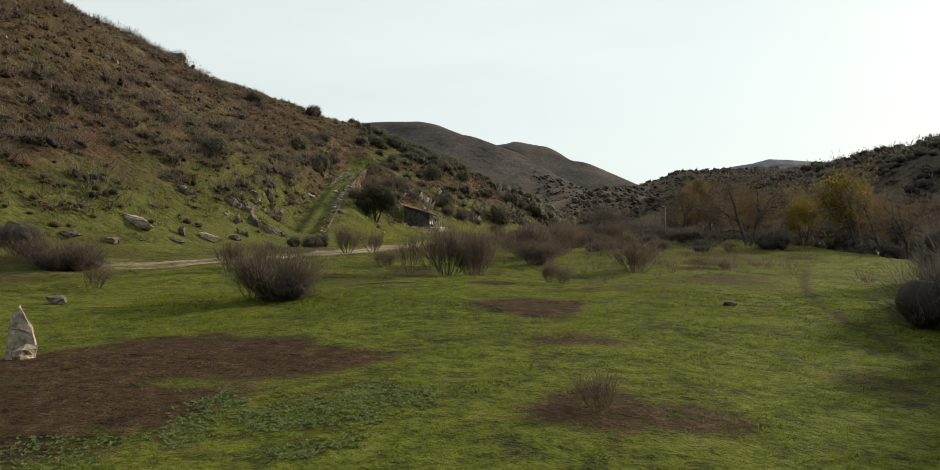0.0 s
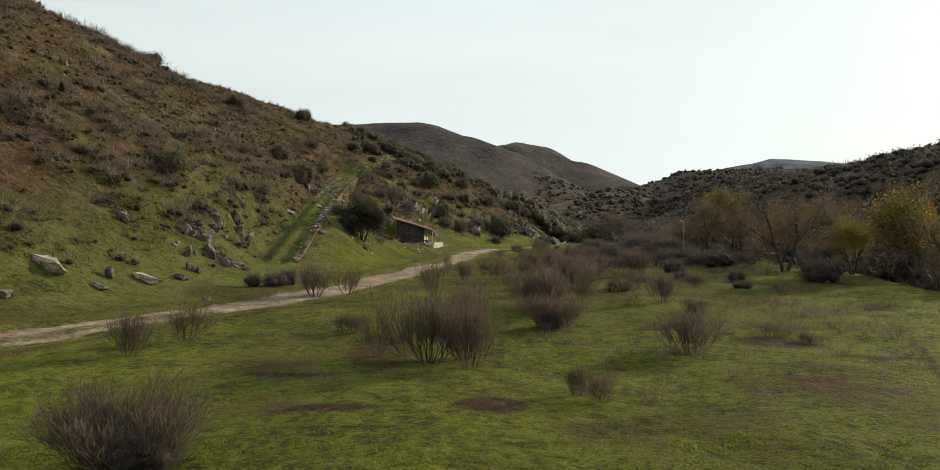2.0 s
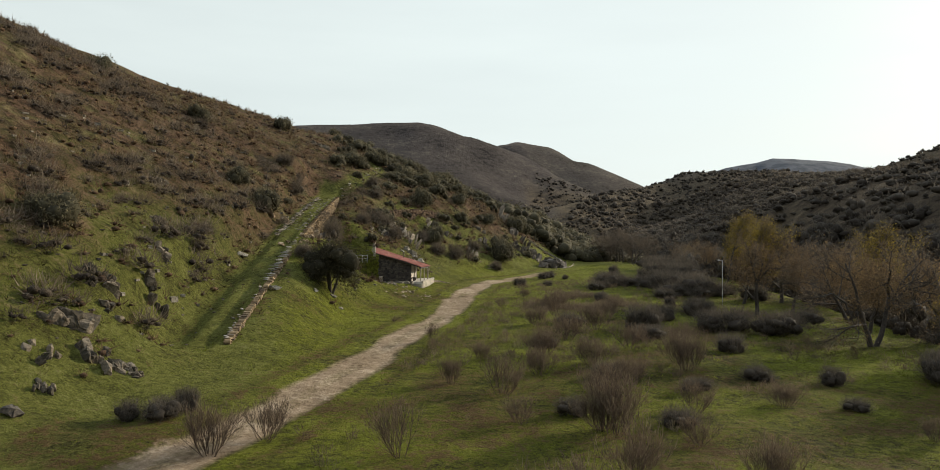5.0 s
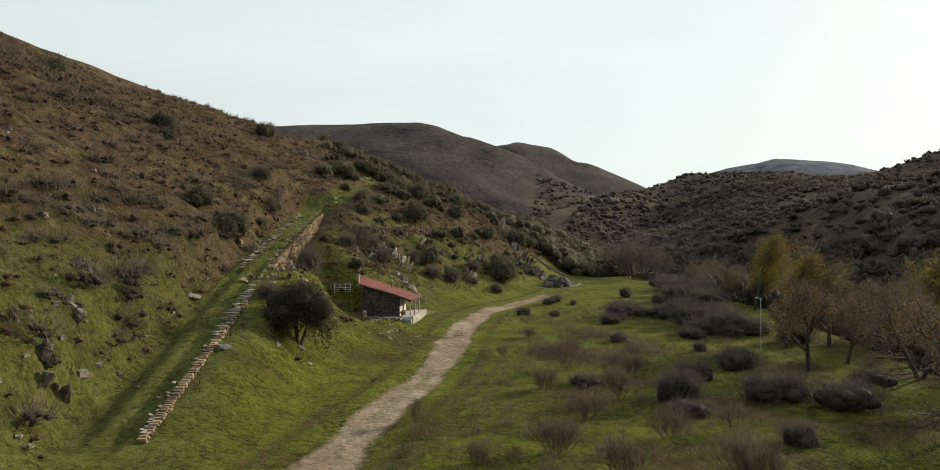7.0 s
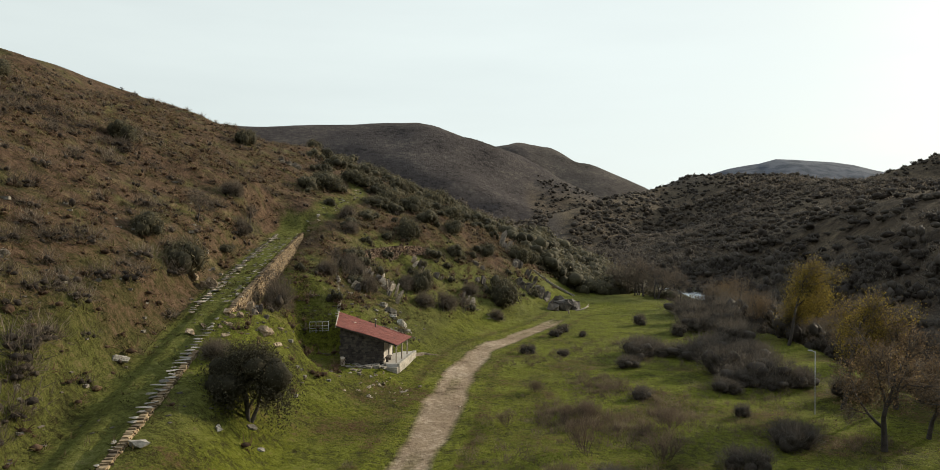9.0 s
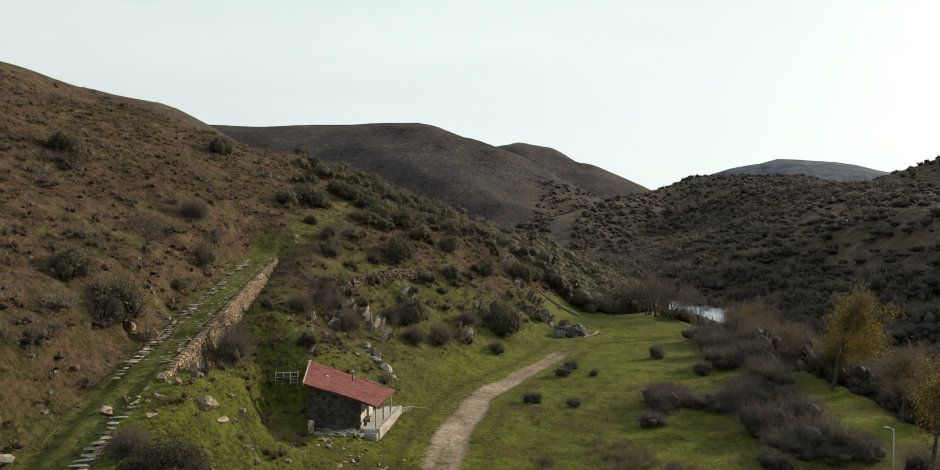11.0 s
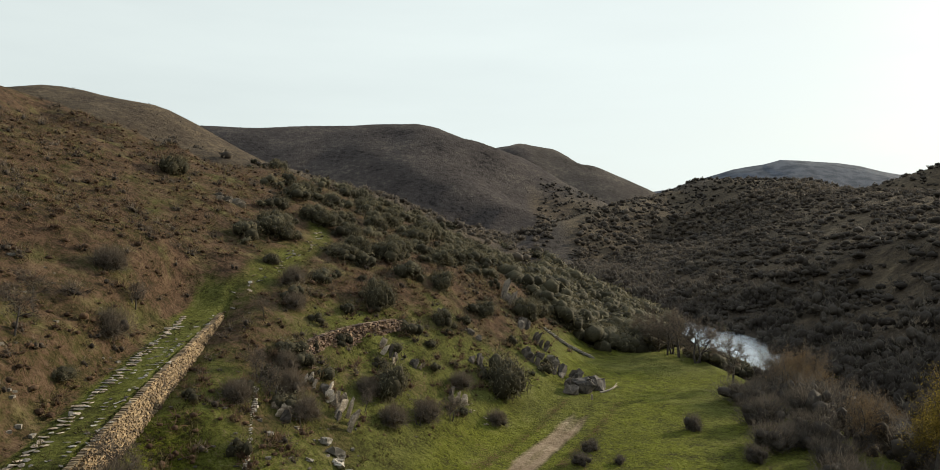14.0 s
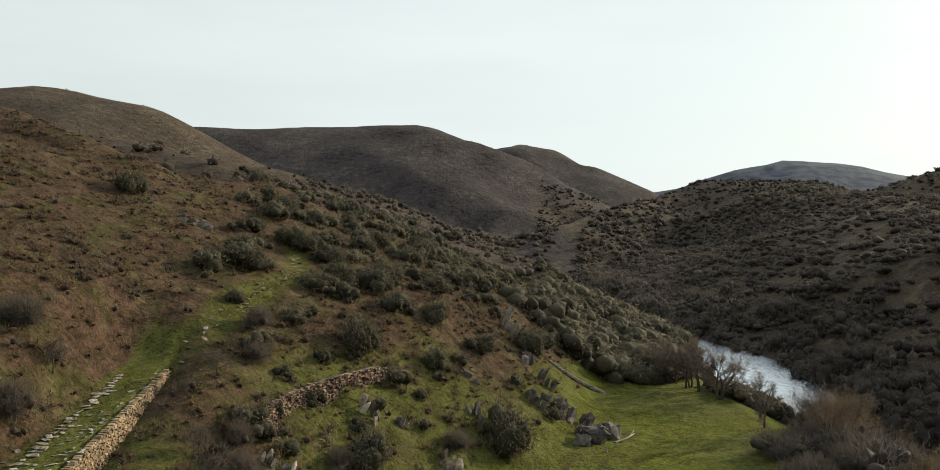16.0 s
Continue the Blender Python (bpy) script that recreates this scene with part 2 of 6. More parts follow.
def calc(nt, op, a, b):
    m = nt.nodes.new("ShaderNodeMath")
    m.operation = op
    for socket, v in ((m.inputs[0], a), (m.inputs[1], b)):
        if isinstance(v, (int, float)):
            socket.default_value = v
        else:
            nt.links.new(v, socket)
    return m.outputs[0]


def attr(nt, name):
    a = nt.nodes.new("ShaderNodeAttribute")
    a.attribute_name = name
    return a.outputs["Fac"]


def bump(nt, bsdf, height, depth, strength=1.0):
    b = nt.nodes.new("ShaderNodeBump")
    b.inputs["Strength"].default_value, b.inputs["Distance"].default_value = strength, depth
    nt.links.new(height, b.inputs["Height"])
    nt.links.new(b.outputs[0], bsdf.inputs["Normal"])


def plain(name, stops, size, rough=0.9, relief=0.02, fine=0.25, spread=0.0, metal=0.0, per="Object"):
    """A mottled surface: colour stops over coarse noise, broken up by fine noise, with relief."""
    m, nt, b = nodes(name)
    coarse, small = tex(nt, size), tex(nt, size * fine, 6)
    f = calc(nt, "ADD", calc(nt, "MULTIPLY", coarse, 0.55), calc(nt, "MULTIPLY", small, 0.45))
    if spread:
        info = nt.nodes.new("ShaderNodeObjectInfo" if per == "Object" else "ShaderNodeNewGeometry")
        f = calc(nt, "ADD", f, calc(nt, "MULTIPLY", calc(nt, "SUBTRACT", info.outputs["Random" if per == "Object" else "Random Per Island"], 0.5), spread))
    nt.links.new(ramp(nt, f, stops), b.inputs["Base Color"])
    b.inputs["Roughness"].default_value, b.inputs["Metallic"].default_value = rough, metal
    bump(nt, b, small, relief)
    return m


def ground_material():
    m, nt, b = nodes("turf_and_scrub")
    big, mid, fine, tiny = tex(nt, 9, 8, 0.65), tex(nt, 1.9, 8, 0.72), tex(nt, 0.35, 6, 0.7), tex(nt, 0.09, 4, 0.7)
    blend = calc(nt, "ADD", calc(nt, "MULTIPLY", big, 0.20), calc(nt, "ADD", calc(nt, "MULTIPLY", mid, 0.36), calc(nt, "MULTIPLY", fine, 0.44)))
    blend = calc(nt, "ADD", blend, calc(nt, "MULTIPLY", calc(nt, "SUBTRACT", tiny, 0.5), 0.30))
    turf = ramp(nt, blend, [(0.405, (0.016, 0.013, 0.008)), (0.462, (0.042, 0.039, 0.010)), (0.515, (0.075, 0.083, 0.009)), (0.565, (0.108, 0.113, 0.015)), (0.63, (0.152, 0.138, 0.034))])
    soil = ramp(nt, calc(nt, "ADD", calc(nt, "MULTIPLY", fine, 0.6), calc(nt, "MULTIPLY", tiny, 0.4)),
                [(0.36, (0.018, 0.010, 0.005)), (0.5, (0.056, 0.033, 0.017)), (0.64, (0.105, 0.070, 0.034))])
    brown = ramp(nt, calc(nt, "ADD", calc(nt, "MULTIPLY", mid, 0.5), calc(nt, "MULTIPLY", fine, 0.5)),
                 [(0.37, (0.017, 0.011, 0.008)), (0.45, (0.047, 0.030, 0.020)), (0.53, (0.086, 0.053, 0.033)), (0.62, (0.124, 0.084, 0.052))])
    brown = mix(nt, remap(nt, tex(nt, 4.5, 9, 0.72), 0.50, 0.63), brown, ramp(nt, mid, [(0.38, (0.021, 0.019, 0.010)), (0.5, (0.075, 0.067, 0.026)), (0.62, (0.143, 0.120, 0.055))]))
    far = ramp(nt, calc(nt, "ADD", calc(nt, "MULTIPLY", tex(nt, 60, 3), 0.3), calc(nt, "ADD", calc(nt, "MULTIPLY", tex(nt, 7, 6, 0.7), 0.4), calc(nt, "MULTIPLY", tex(nt, 1.6, 5, 0.7), 0.3))),
               [(0.38, (0.018, 0.015, 0.014)), (0.5, (0.056, 0.047, 0.042)), (0.62, (0.112, 0.094, 0.077))])
    heathy = ramp(nt, calc(nt, "ADD", calc(nt, "MULTIPLY", tex(nt, 30, 3), 0.25), calc(nt, "ADD", calc(nt, "MULTIPLY", tex(nt, 5, 6, 0.7), 0.4), calc(nt, "MULTIPLY", tex(nt, 1.4, 5, 0.7), 0.35))),
                  [(0.38, (0.025, 0.020, 0.016)), (0.5, (0.078, 0.060, 0.041)), (0.62, (0.150, 0.116, 0.074))])
    far = mix(nt, attr(nt, "warm"), far, heathy)
    dust = ramp(nt, calc(nt, "ADD", calc(nt, "MULTIPLY", tex(nt, 2.5, 5), 0.5), calc(nt, "MULTIPLY", fine, 0.5)),
                [(0.36, (0.135, 0.094, 0.058)), (0.48, (0.225, 0.166, 0.108)), (0.62, (0.365, 0.288, 0.202))])
    edge = calc(nt, "MULTIPLY", calc(nt, "SUBTRACT", calc(nt, "ADD", calc(nt, "MULTIPLY", mid, 0.5), calc(nt, "MULTIPLY", fine, 0.5)), 0.5), 1.6)

    def masked(name, lo, hi, wobble=1.0):
        return remap(nt, calc(nt, "ADD", attr(nt, name), calc(nt, "MULTIPLY", edge, wobble)), lo, hi)

    olive = ramp(nt, blend, [(0.38, (0.017, 0.016, 0.007)), (0.45, (0.042, 0.040, 0.013)), (0.52, (0.078, 0.081, 0.020)), (0.62, (0.132, 0.124, 0.046))])
    col = mix(nt, masked("bankside", 0.3, 0.8, 1.2), turf, olive)
    col = mix(nt, masked("scrub", 0.36, 0.84, 2.0), col, brown)
    col = mix(nt, masked("distance", 0.4, 0.6, 0.3), col, far)
    # blue-grey put into the remote hills' colour in place of haze
    haze_tint = ramp(nt, tex(nt, 40, 5), [(0.35, (0.058, 0.064, 0.077)), (0.65, (0.105, 0.112, 0.128))])
    col = mix(nt, attr(nt, "remote"), col, haze_tint)
    col = mix(nt, masked("soil", 0.38, 0.62, 2.3), col, soil)
    col = mix(nt, masked("track", 0.26, 0.85, 0.7), col, dust)
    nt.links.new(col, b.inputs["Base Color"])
    b.inputs["Roughness"].default_value = 0.95
    b.inputs["Specular IOR Level"].default_value = 0.04
    # the short blades stand up and catch low light as a fine fuzz
    fuzz = calc(nt, "MULTIPLY", remap(nt, attr(nt, "scrub"), 0.1, 0.7, 0.27, 0.03), remap(nt, attr(nt, "track"), 0.1, 0.5, 1.0, 0.0))
    fuzz = calc(nt, "MULTIPLY", fuzz, remap(nt, attr(nt, "soil"), 0.3, 0.6, 1.0, 0.0))
    nt.links.new(calc(nt, "MULTIPLY", fuzz, remap(nt, attr(nt, "distance"), 0.2, 0.6, 1.0, 0.1)), b.inputs["Sheen Weight"])
    b.inputs["Sheen Roughness"].default_value = 0.45
    nt.links.new(mix(nt, 0.55, col, (0.52, 0.56, 0.10)), b.inputs["Sheen Tint"])
    lumps = calc(nt, "ADD", calc(nt, "MULTIPLY", fine, 0.7), calc(nt, "MULTIPLY", tiny, 0.3))
    lumps = calc(nt, "MULTIPLY", lumps, remap(nt, attr(nt, "track"), 0.2, 0.7, 1.0, 0.35))
    heave = calc(nt, "MULTIPLY", tex(nt, 1.1, 5, 0.6), calc(nt, "MULTIPLY", attr(nt, "scrub"), 2.6))
    roll = calc(nt, "MULTIPLY", tex(nt, 5, 6, 0.7), calc(nt, "MULTIPLY", attr(nt, "distance"), 12.0))
    tuft = calc(nt, "MULTIPLY", mid, 2.3)
    bump(nt, b, calc(nt, "ADD", calc(nt, "ADD", lumps, tuft), calc(nt, "ADD", heave, roll)), 0.24, 1.0)
    return m


MAT_GROUND = ground_material()


def water_material():
    m, nt, b = nodes("river_water")
    b.inputs["Base Color"].default_value = (0.86, 0.90, 0.92, 1)
    b.inputs["Metallic"].default_value = 0.9
    b.inputs["Roughness"].default_value = 0.26
    bump(nt, b, tex(nt, 1.3, 5, 0.6, stretch=(1, 0.5, 1)), 0.16, 0.8)
    return m


MAT_WATER = water_material()


# ---- mesh helpers ----
def part(name, bm, material, parent=None, label=""):
    """Links a bmesh as one mesh object, under a thing or a part where one is given."""
    me = bpy.data.meshes.new(name)
    bm.to_mesh(me)
    bm.free()
    me.materials.append(material)
    ob = new(name, me)
    ob.parent = parent
    return tagged(ob, label)


def raw(name, verts, faces, material, parent=None, label="", flat=True):
    """The same from arrays of corners and faces."""
    me = bpy.data.meshes.new(name)
    me.from_pydata([tuple(v) for v in verts], [], [tuple(f) for f in faces])
    if not flat:
        me.polygons.foreach_set("use_smooth", [True] * len(me.polygons))
    me.materials.append(material)
    ob = new(name, me)
    ob.parent = parent
    return tagged(ob, label)


def thing(name, m, label, category, group=""):
    ob = new(name)
    ob.empty_display_size = 0.2
    ob.matrix_basis = m
    return tagged(ob, label, category, group)


GRID = []   # columns, rows and heights of the ground sheet, once it is built


def seat(x, y):
    """Height of the ground sheet itself, between its corners."""
    xs, ys, gz = GRID
    i, j = np.clip(np.searchsorted(xs, x) - 1, 0, len(xs) - 2), np.clip(np.searchsorted(ys, y) - 1, 0, len(ys) - 2)
    u, v = (x - xs[i]) / (xs[i + 1] - xs[i]), (y - ys[j]) / (ys[j + 1] - ys[j])
    return (gz[j, i] * (1 - u) + gz[j, i + 1] * u) * (1 - v) + (gz[j + 1, i] * (1 - u) + gz[j + 1, i + 1] * u) * v


def height(x, y):
    return float(seat(np.array([x], float), np.array([y], float))[0])


# ---- the ground: one sheet to the horizon ----
def graded(lo, hi, step, out_lo, out_hi, grow):
    mid = list(np.arange(lo, hi + 1e-6, step))
    up, s = [], step
    while (mid + up)[-1] < out_hi:
        s *= grow
        up.append((mid + up)[-1] + s)
    down, s = [], step
    while ([mid[0]] + down)[-1] > out_lo:
        s *= grow
        down.append(([mid[0]] + down)[-1] - s)
    return np.array(down[::-1] + mid + up)


def build_ground():
    xs, ys = graded(-58, 48, 1.0, -3200, 3600, 1.06), graded(4, 205, 1.0, -900, 4400, 1.05)
    # finer over the near turf
    xs = np.concatenate([xs[xs < -11], np.arange(-11, 18, 0.35), xs[xs > 18]])
    xs = np.concatenate([xs[xs < -24], np.arange(-24, -14.1, 0.35), xs[(xs > -14.1)]])
    ys = np.concatenate([ys[ys < 5], np.arange(5, 25, 0.35), np.arange(25, 130, 0.55), ys[ys > 130]])
    gx, gy = np.meshgrid(xs, ys)
    gz = land(gx, gy)
    GRID.extend((xs, ys, gz))
    ny, nx = gx.shape
    idx = np.arange(nx * ny).reshape(ny, nx)
    quads = np.stack([idx[:-1, :-1], idx[:-1, 1:], idx[1:, 1:], idx[1:, :-1]], -1).reshape(-1, 4)
    me = bpy.data.meshes.new("ground")
    me.vertices.add(nx * ny)
    me.vertices.foreach_set("co", np.stack([gx, gy, gz], -1).ravel())
    me.loops.add(quads.size)
    me.loops.foreach_set("vertex_index", quads.ravel())
    me.polygons.add(len(quads))
    me.polygons.foreach_set("loop_start", np.arange(0, quads.size, 4))
    me.polygons.foreach_set("loop_total", np.full(len(quads), 4))
    me.update(calc_edges=True)
    me.polygons.foreach_set("use_smooth", np.ones(len(quads), bool))
    d = line(gy, FOOT) - gx
    over = gx - line(gy, BANK)
    tr = np.abs(gx - line(gy, TRACK))
    track = smooth(2.0, 0.75, tr + 0.5 * fbm(gx, gy, 5, 2, 97)) * smooth(166, 148, gy) * (0.15 + 0.85 * smooth(28, 41, gy)) - 0.36 * smooth(0.7, 0.2, np.abs(tr - 0.1)) * (0.6 + fbm(gx, gy, 8, 2, 98))
    on_ramp = smooth(-3.6, -2.8, gx - ramp_x(gy)) * smooth(0.8, 0.2, gx - ramp_x(gy)) * smooth(RAMP_Y[0], RAMP_Y[0] + 3, gy) * smooth(RAMP_Y[1] + 4, RAMP_Y[1], gy)
    near_crest = smooth(1, 12 + 7 * fbm(gx, gy, 30, 2, 61), d)
    patch = fbm(gx, gy, 11, 4, 63)
    green_foot = smooth(26, 14, d) * (gx > ramp_x(gy)) * smooth(70, 85, gy) * smooth(185, 160, gy)
    scrub = np.clip(near_crest * (1 - 0.42 * green_foot) + (0.65 + 0.35 * green_foot) * patch * smooth(2, 8, d) - 0.9 * on_ramp, 0, 1)
    scrub = scrub - 0.28 * smooth(-17, -5, gx - ramp_x(gy)) * (gx < ramp_x(gy)) * smooth(72, 84, gy) * smooth(150, 130, gy)
    scrub = scrub - 0.55 * smooth(9, 3, gx - ramp_x(gy)) * (gx > ramp_x(gy)) * smooth(90, 98, gy) * smooth(142, 132, gy)
    scrub = scrub - 0.55 * smooth(2.4, 0.6, np.abs(gx - line(gy, TRAIL))) * smooth(140, 146, gy) * smooth(190, 184, gy)
    scrub = np.maximum(scrub, smooth(0.5, 5, over) * (gy < 240))
    away = np.maximum(smooth(225, 300, gy), smooth(60, 75, gx))
    soil = np.zeros_like(gx)
    for cx, cy, rx, ry, s in SOIL:
        q = np.hypot((gx - cx) / rx, (gy - cy) / ry) + 0.6 * fbm(gx, gy, 2.2, 4, 73)
        soil = np.maximum(soil, s * smooth(1.35, 0.35, q))
    dry = 0.5 + 0.55 * fbm(gx, gy, 6, 4, 71)
    soil = np.maximum(soil, 0.60 * dry * smooth(22, 45, gy) * smooth(125, 95, gy) * smooth(-4, 3, gx) * smooth(25, 14, gx))
    soil = np.maximum(soil, 0.50 * smooth(0.30, 0.75, dry) * smooth(14, 30, gy) * smooth(170, 120, gy))
    soil = np.maximum(soil, 0.45 * smooth(2.2, 3.0, tr) * smooth(5.0, 3.2, tr) * (gy < 165))
    soil = np.maximum(soil, 0.62 * smooth(0.42, 0.1, np.abs(gx - line(gy, [(10, 7.5), (24, 11.3), (40, 18.8), (56, 25.5), (70, 31)]) - 0.3 * fbm(gx, gy, 6, 2, 99))) * (gy > 12) * (gy < 70))
    soil = soil * (d < 3)
    # bankside also rises past y 115, painting tree shade over the far meadow
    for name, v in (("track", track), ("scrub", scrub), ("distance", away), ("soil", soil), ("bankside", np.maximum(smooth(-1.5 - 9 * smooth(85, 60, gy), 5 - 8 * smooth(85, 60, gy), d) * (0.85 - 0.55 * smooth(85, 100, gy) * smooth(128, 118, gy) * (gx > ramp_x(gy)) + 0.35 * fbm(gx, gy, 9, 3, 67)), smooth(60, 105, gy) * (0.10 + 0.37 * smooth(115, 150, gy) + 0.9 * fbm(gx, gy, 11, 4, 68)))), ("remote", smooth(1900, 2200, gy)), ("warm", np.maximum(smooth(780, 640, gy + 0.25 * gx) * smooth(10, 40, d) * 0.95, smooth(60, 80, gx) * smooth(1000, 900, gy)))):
        a = me.attributes.new(name, "FLOAT", "POINT")
        a.data.foreach_set("value", v.ravel().astype(np.float32))
    me.materials.append(MAT_GROUND)
    return tagged(new("ground", me), "rough green meadow rising into brown scrubby hillsides", "ground", kind="structure")


# bare earth in the meadow: x, y, half width, half length, strength
SOIL = [(-3.4, 12.8, 2.6, 1.5, 1.0), (-6.2, 12.4, 4.4, 3.6, 1.0), (-6.0, 10.2, 3.6, 2.6, 1.0), (-4.6, 13.4, 3.0, 1.8, 1.0), (-7.4, 8.6, 3.6, 2.6, 1.0), (-3.4, 12.6, 1.9, 2.2, 0.9), (1.6, 20.6, 1.8, 3.2, 1.0), (1.7, 9.3, 1.3, 1.4, 0.72), (1.8, 14.4, 1.7, 1.2, 0.65), (2.9, 9.0, 0.7, 1.0, 0.7),
        (3.4, 25.5, 2.2, 1.5, 0.5), (12.4, 36.8, 1.8, 1.9, 0.75), (-3.0, 35.0, 1.6, 4.0, 0.6), (14.0, 41.0, 3.0, 1.5, 0.5), (3.4, 49.0, 1.8, 2.4, 0.55), (6.4, 10.8, 0.8, 2.0, 0.5),
        (-3.4, 27.2, 1.4, 0.5, 1.0), (-4.6, 26.9, 0.9, 0.35, 0.9), (10.2, 30.6, 1.6, 0.35, 0.9), (9.0, 40.5, 2.2, 0.5, 0.9), (14.6, 34.2, 2.0, 0.4, 0.9), (8.6, 21.5, 0.9, 0.8, 0.8), (1.0, 27.5, 1.3, 0.8, 0.9), (-5.5, 31.5, 2.0, 0.5, 0.8)]
build_ground()


def build_water():
    ys = np.linspace(-250, 900, 140)
    c = line(ys, RIVER)
    verts = [(float(cc + s), float(y), 0.0) for y, cc in zip(ys, c) for s in (-22, 0, 22)]
    faces = [(3 * i + j, 3 * i + j + 1, 3 * i + j + 4, 3 * i + j + 3) for i in range(len(ys) - 1) for j in (0, 1)]
    ob = raw("water", verts, faces, MAT_WATER, flat=False)
    tagged(ob, "still river reflecting the pale sky between wooded banks", "river", kind="structure")


build_water()


# ---- foliage ----
def leaf_material(name, stops, through_=0.35, rough=0.75, broken=1.1):
    """Leaves and twigs: colour from the painted tone of each spray, some light shining through."""
    m, nt, b = nodes(name)
    fleck = tex(nt, 0.22, 5, 0.7)
    f = calc(nt, "ADD", attr(nt, "tone"), calc(nt, "MULTIPLY", calc(nt, "SUBTRACT", tex(nt, 0.7, 3), 0.5), 0.4))
    f = calc(nt, "ADD", f, calc(nt, "MULTIPLY", calc(nt, "SUBTRACT", fleck, 0.5), broken))
    col = ramp(nt, f, stops)
    nt.links.new(col, b.inputs["Base Color"])
    b.inputs["Roughness"].default_value = rough
    b.inputs["Specular IOR Level"].default_value = 0.07
    bump(nt, b, fleck, 0.25 * broken, 0.7)
    if through_:
        t = nt.nodes.new("ShaderNodeBsdfTranslucent")
        nt.links.new(col, t.inputs[0])
        mx = nt.nodes.new("ShaderNodeMixShader")
        mx.inputs[0].default_value = through_
        nt.links.new(b.outputs[0], mx.inputs[1])
        nt.links.new(t.outputs[0], mx.inputs[2])
        nt.links.new(mx.outputs[0], nt.nodes["Material Output"].inputs[0])
    return m


MAT_HEATH = leaf_material("dry_heath", [(0.1, (0.073, 0.048, 0.031)), (0.4, (0.112, 0.070, 0.044)), (0.65, (0.184, 0.117, 0.071)), (0.9, (0.149, 0.124, 0.057))], 0.35)
MAT_HAY = leaf_material("withered_grass", [(0.1, (0.029, 0.024, 0.010)), (0.5, (0.074, 0.062, 0.025)), (0.9, (0.140, 0.113, 0.053))], 0.4)
MAT_BROOM = leaf_material("broom_twigs", [(0.1, (0.069, 0.051, 0.039)), (0.5, (0.128, 0.094, 0.067)), (0.9, (0.205, 0.168, 0.105))], 0.35)
MAT_DARK = leaf_material("dark_shrub", [(0.1, (0.048, 0.040, 0.032)), (0.5, (0.086, 0.073, 0.058)), (0.9, (0.150, 0.128, 0.100))], 0.3, broken=0.5)
MAT_COPSE = leaf_material("copse_twigs", [(0.1, (0.052, 0.042, 0.032)), (0.5, (0.105, 0.086, 0.064)), (0.9, (0.190, 0.155, 0.115))], 0.3, broken=0.5)
MAT_OAK = leaf_material("evergreen_leaves", [(0.1, (0.040, 0.036, 0.022)), (0.5, (0.088, 0.078, 0.047)), (0.9, (0.170, 0.148, 0.088))], 0.25, broken=0.8)
MAT_GOLD = leaf_material("autumn_leaves", [(0.1, (0.055, 0.045, 0.014)), (0.5, (0.165, 0.125, 0.028)), (0.9, (0.33, 0.25, 0.05))], 0.5)
MAT_RUST = leaf_material("rusty_leaves", [(0.1, (0.075, 0.053, 0.033)), (0.5, (0.130, 0.090, 0.050)), (0.9, (0.235, 0.168, 0.086))], 0.4)
MAT_BARE = leaf_material("bare_twigs", [(0.1, (0.052, 0.042, 0.033)), (0.5, (0.115, 0.091, 0.068)), (0.9, (0.205, 0.166, 0.120))], 0.3)
MAT_GRASS = leaf_material("grass_blades", [(0.1, (0.042, 0.054, 0.009)), (0.5, (0.122, 0.149, 0.016)), (0.9, (0.185, 0.205, 0.030))], 0.5)
MAT_BARK = plain("bark", [(0.3, (0.018, 0.014, 0.011)), (0.55, (0.05, 0.040, 0.031)), (0.75, (0.10, 0.082, 0.065))], 0.25, 0.9, 0.02)


def unit(v):
    return v / np.maximum(np.linalg.norm(v, axis=-1, keepdims=True), 1e-9)


def quad_mesh(name, verts, tone, material, parent=None, label="", hull=None):
    """One mesh of loose three- or four-cornered sprays; verts (n, 3 or 4, 3), tone (n,). hull: (verts, triangles, tone) of a dense core within them."""
    n, k = len(verts), verts.shape[1]
    co, lv, lt, tn = verts.reshape(-1, 3), np.arange(n * k), np.full(n, k), np.repeat(tone, k)
    if hull is not None:
        hv, hf, ht = hull
        lv = np.concatenate([lv, (hf + len(co)).ravel()])
        lt = np.concatenate([lt, np.full(len(hf), 3)])
        co, tn = np.concatenate([co, hv]), np.concatenate([tn, ht])
    me = bpy.data.meshes.new(name)
    me.vertices.add(len(co))
    me.vertices.foreach_set("co", co.ravel().astype(np.float32))
    me.loops.add(len(lv))
    me.loops.foreach_set("vertex_index", lv.astype(np.int32))
    me.polygons.add(len(lt))
    me.polygons.foreach_set("loop_start", np.concatenate([[0], np.cumsum(lt)[:-1]]).astype(np.int32))
    me.polygons.foreach_set("loop_total", lt.astype(np.int32))
    me.update(calc_edges=True)
    me.polygons.foreach_set("use_smooth", lt == 3)
    a = me.attributes.new("tone", "FLOAT", "POINT")
    a.data.foreach_set("value", tn.astype(np.float32))
    me.materials.append(material)
    ob = new(name, me)
    ob.parent = parent
    return tagged(ob, label, kind="stuff")


def lobe(fine=0):
    """Corners and triangles of a rough unit lobe."""
    bm = bmesh.new()
    bmesh.ops.create_icosphere(bm, subdivisions=1 + fine, radius=1.0)
    v = np.array([q.co[:] for q in bm.verts])
    f = np.array([[q.index for q in t.verts] for t in bm.faces])
    bm.free()
    return v, f


LOBE, LOBE_FINE = lobe(), lobe(1)


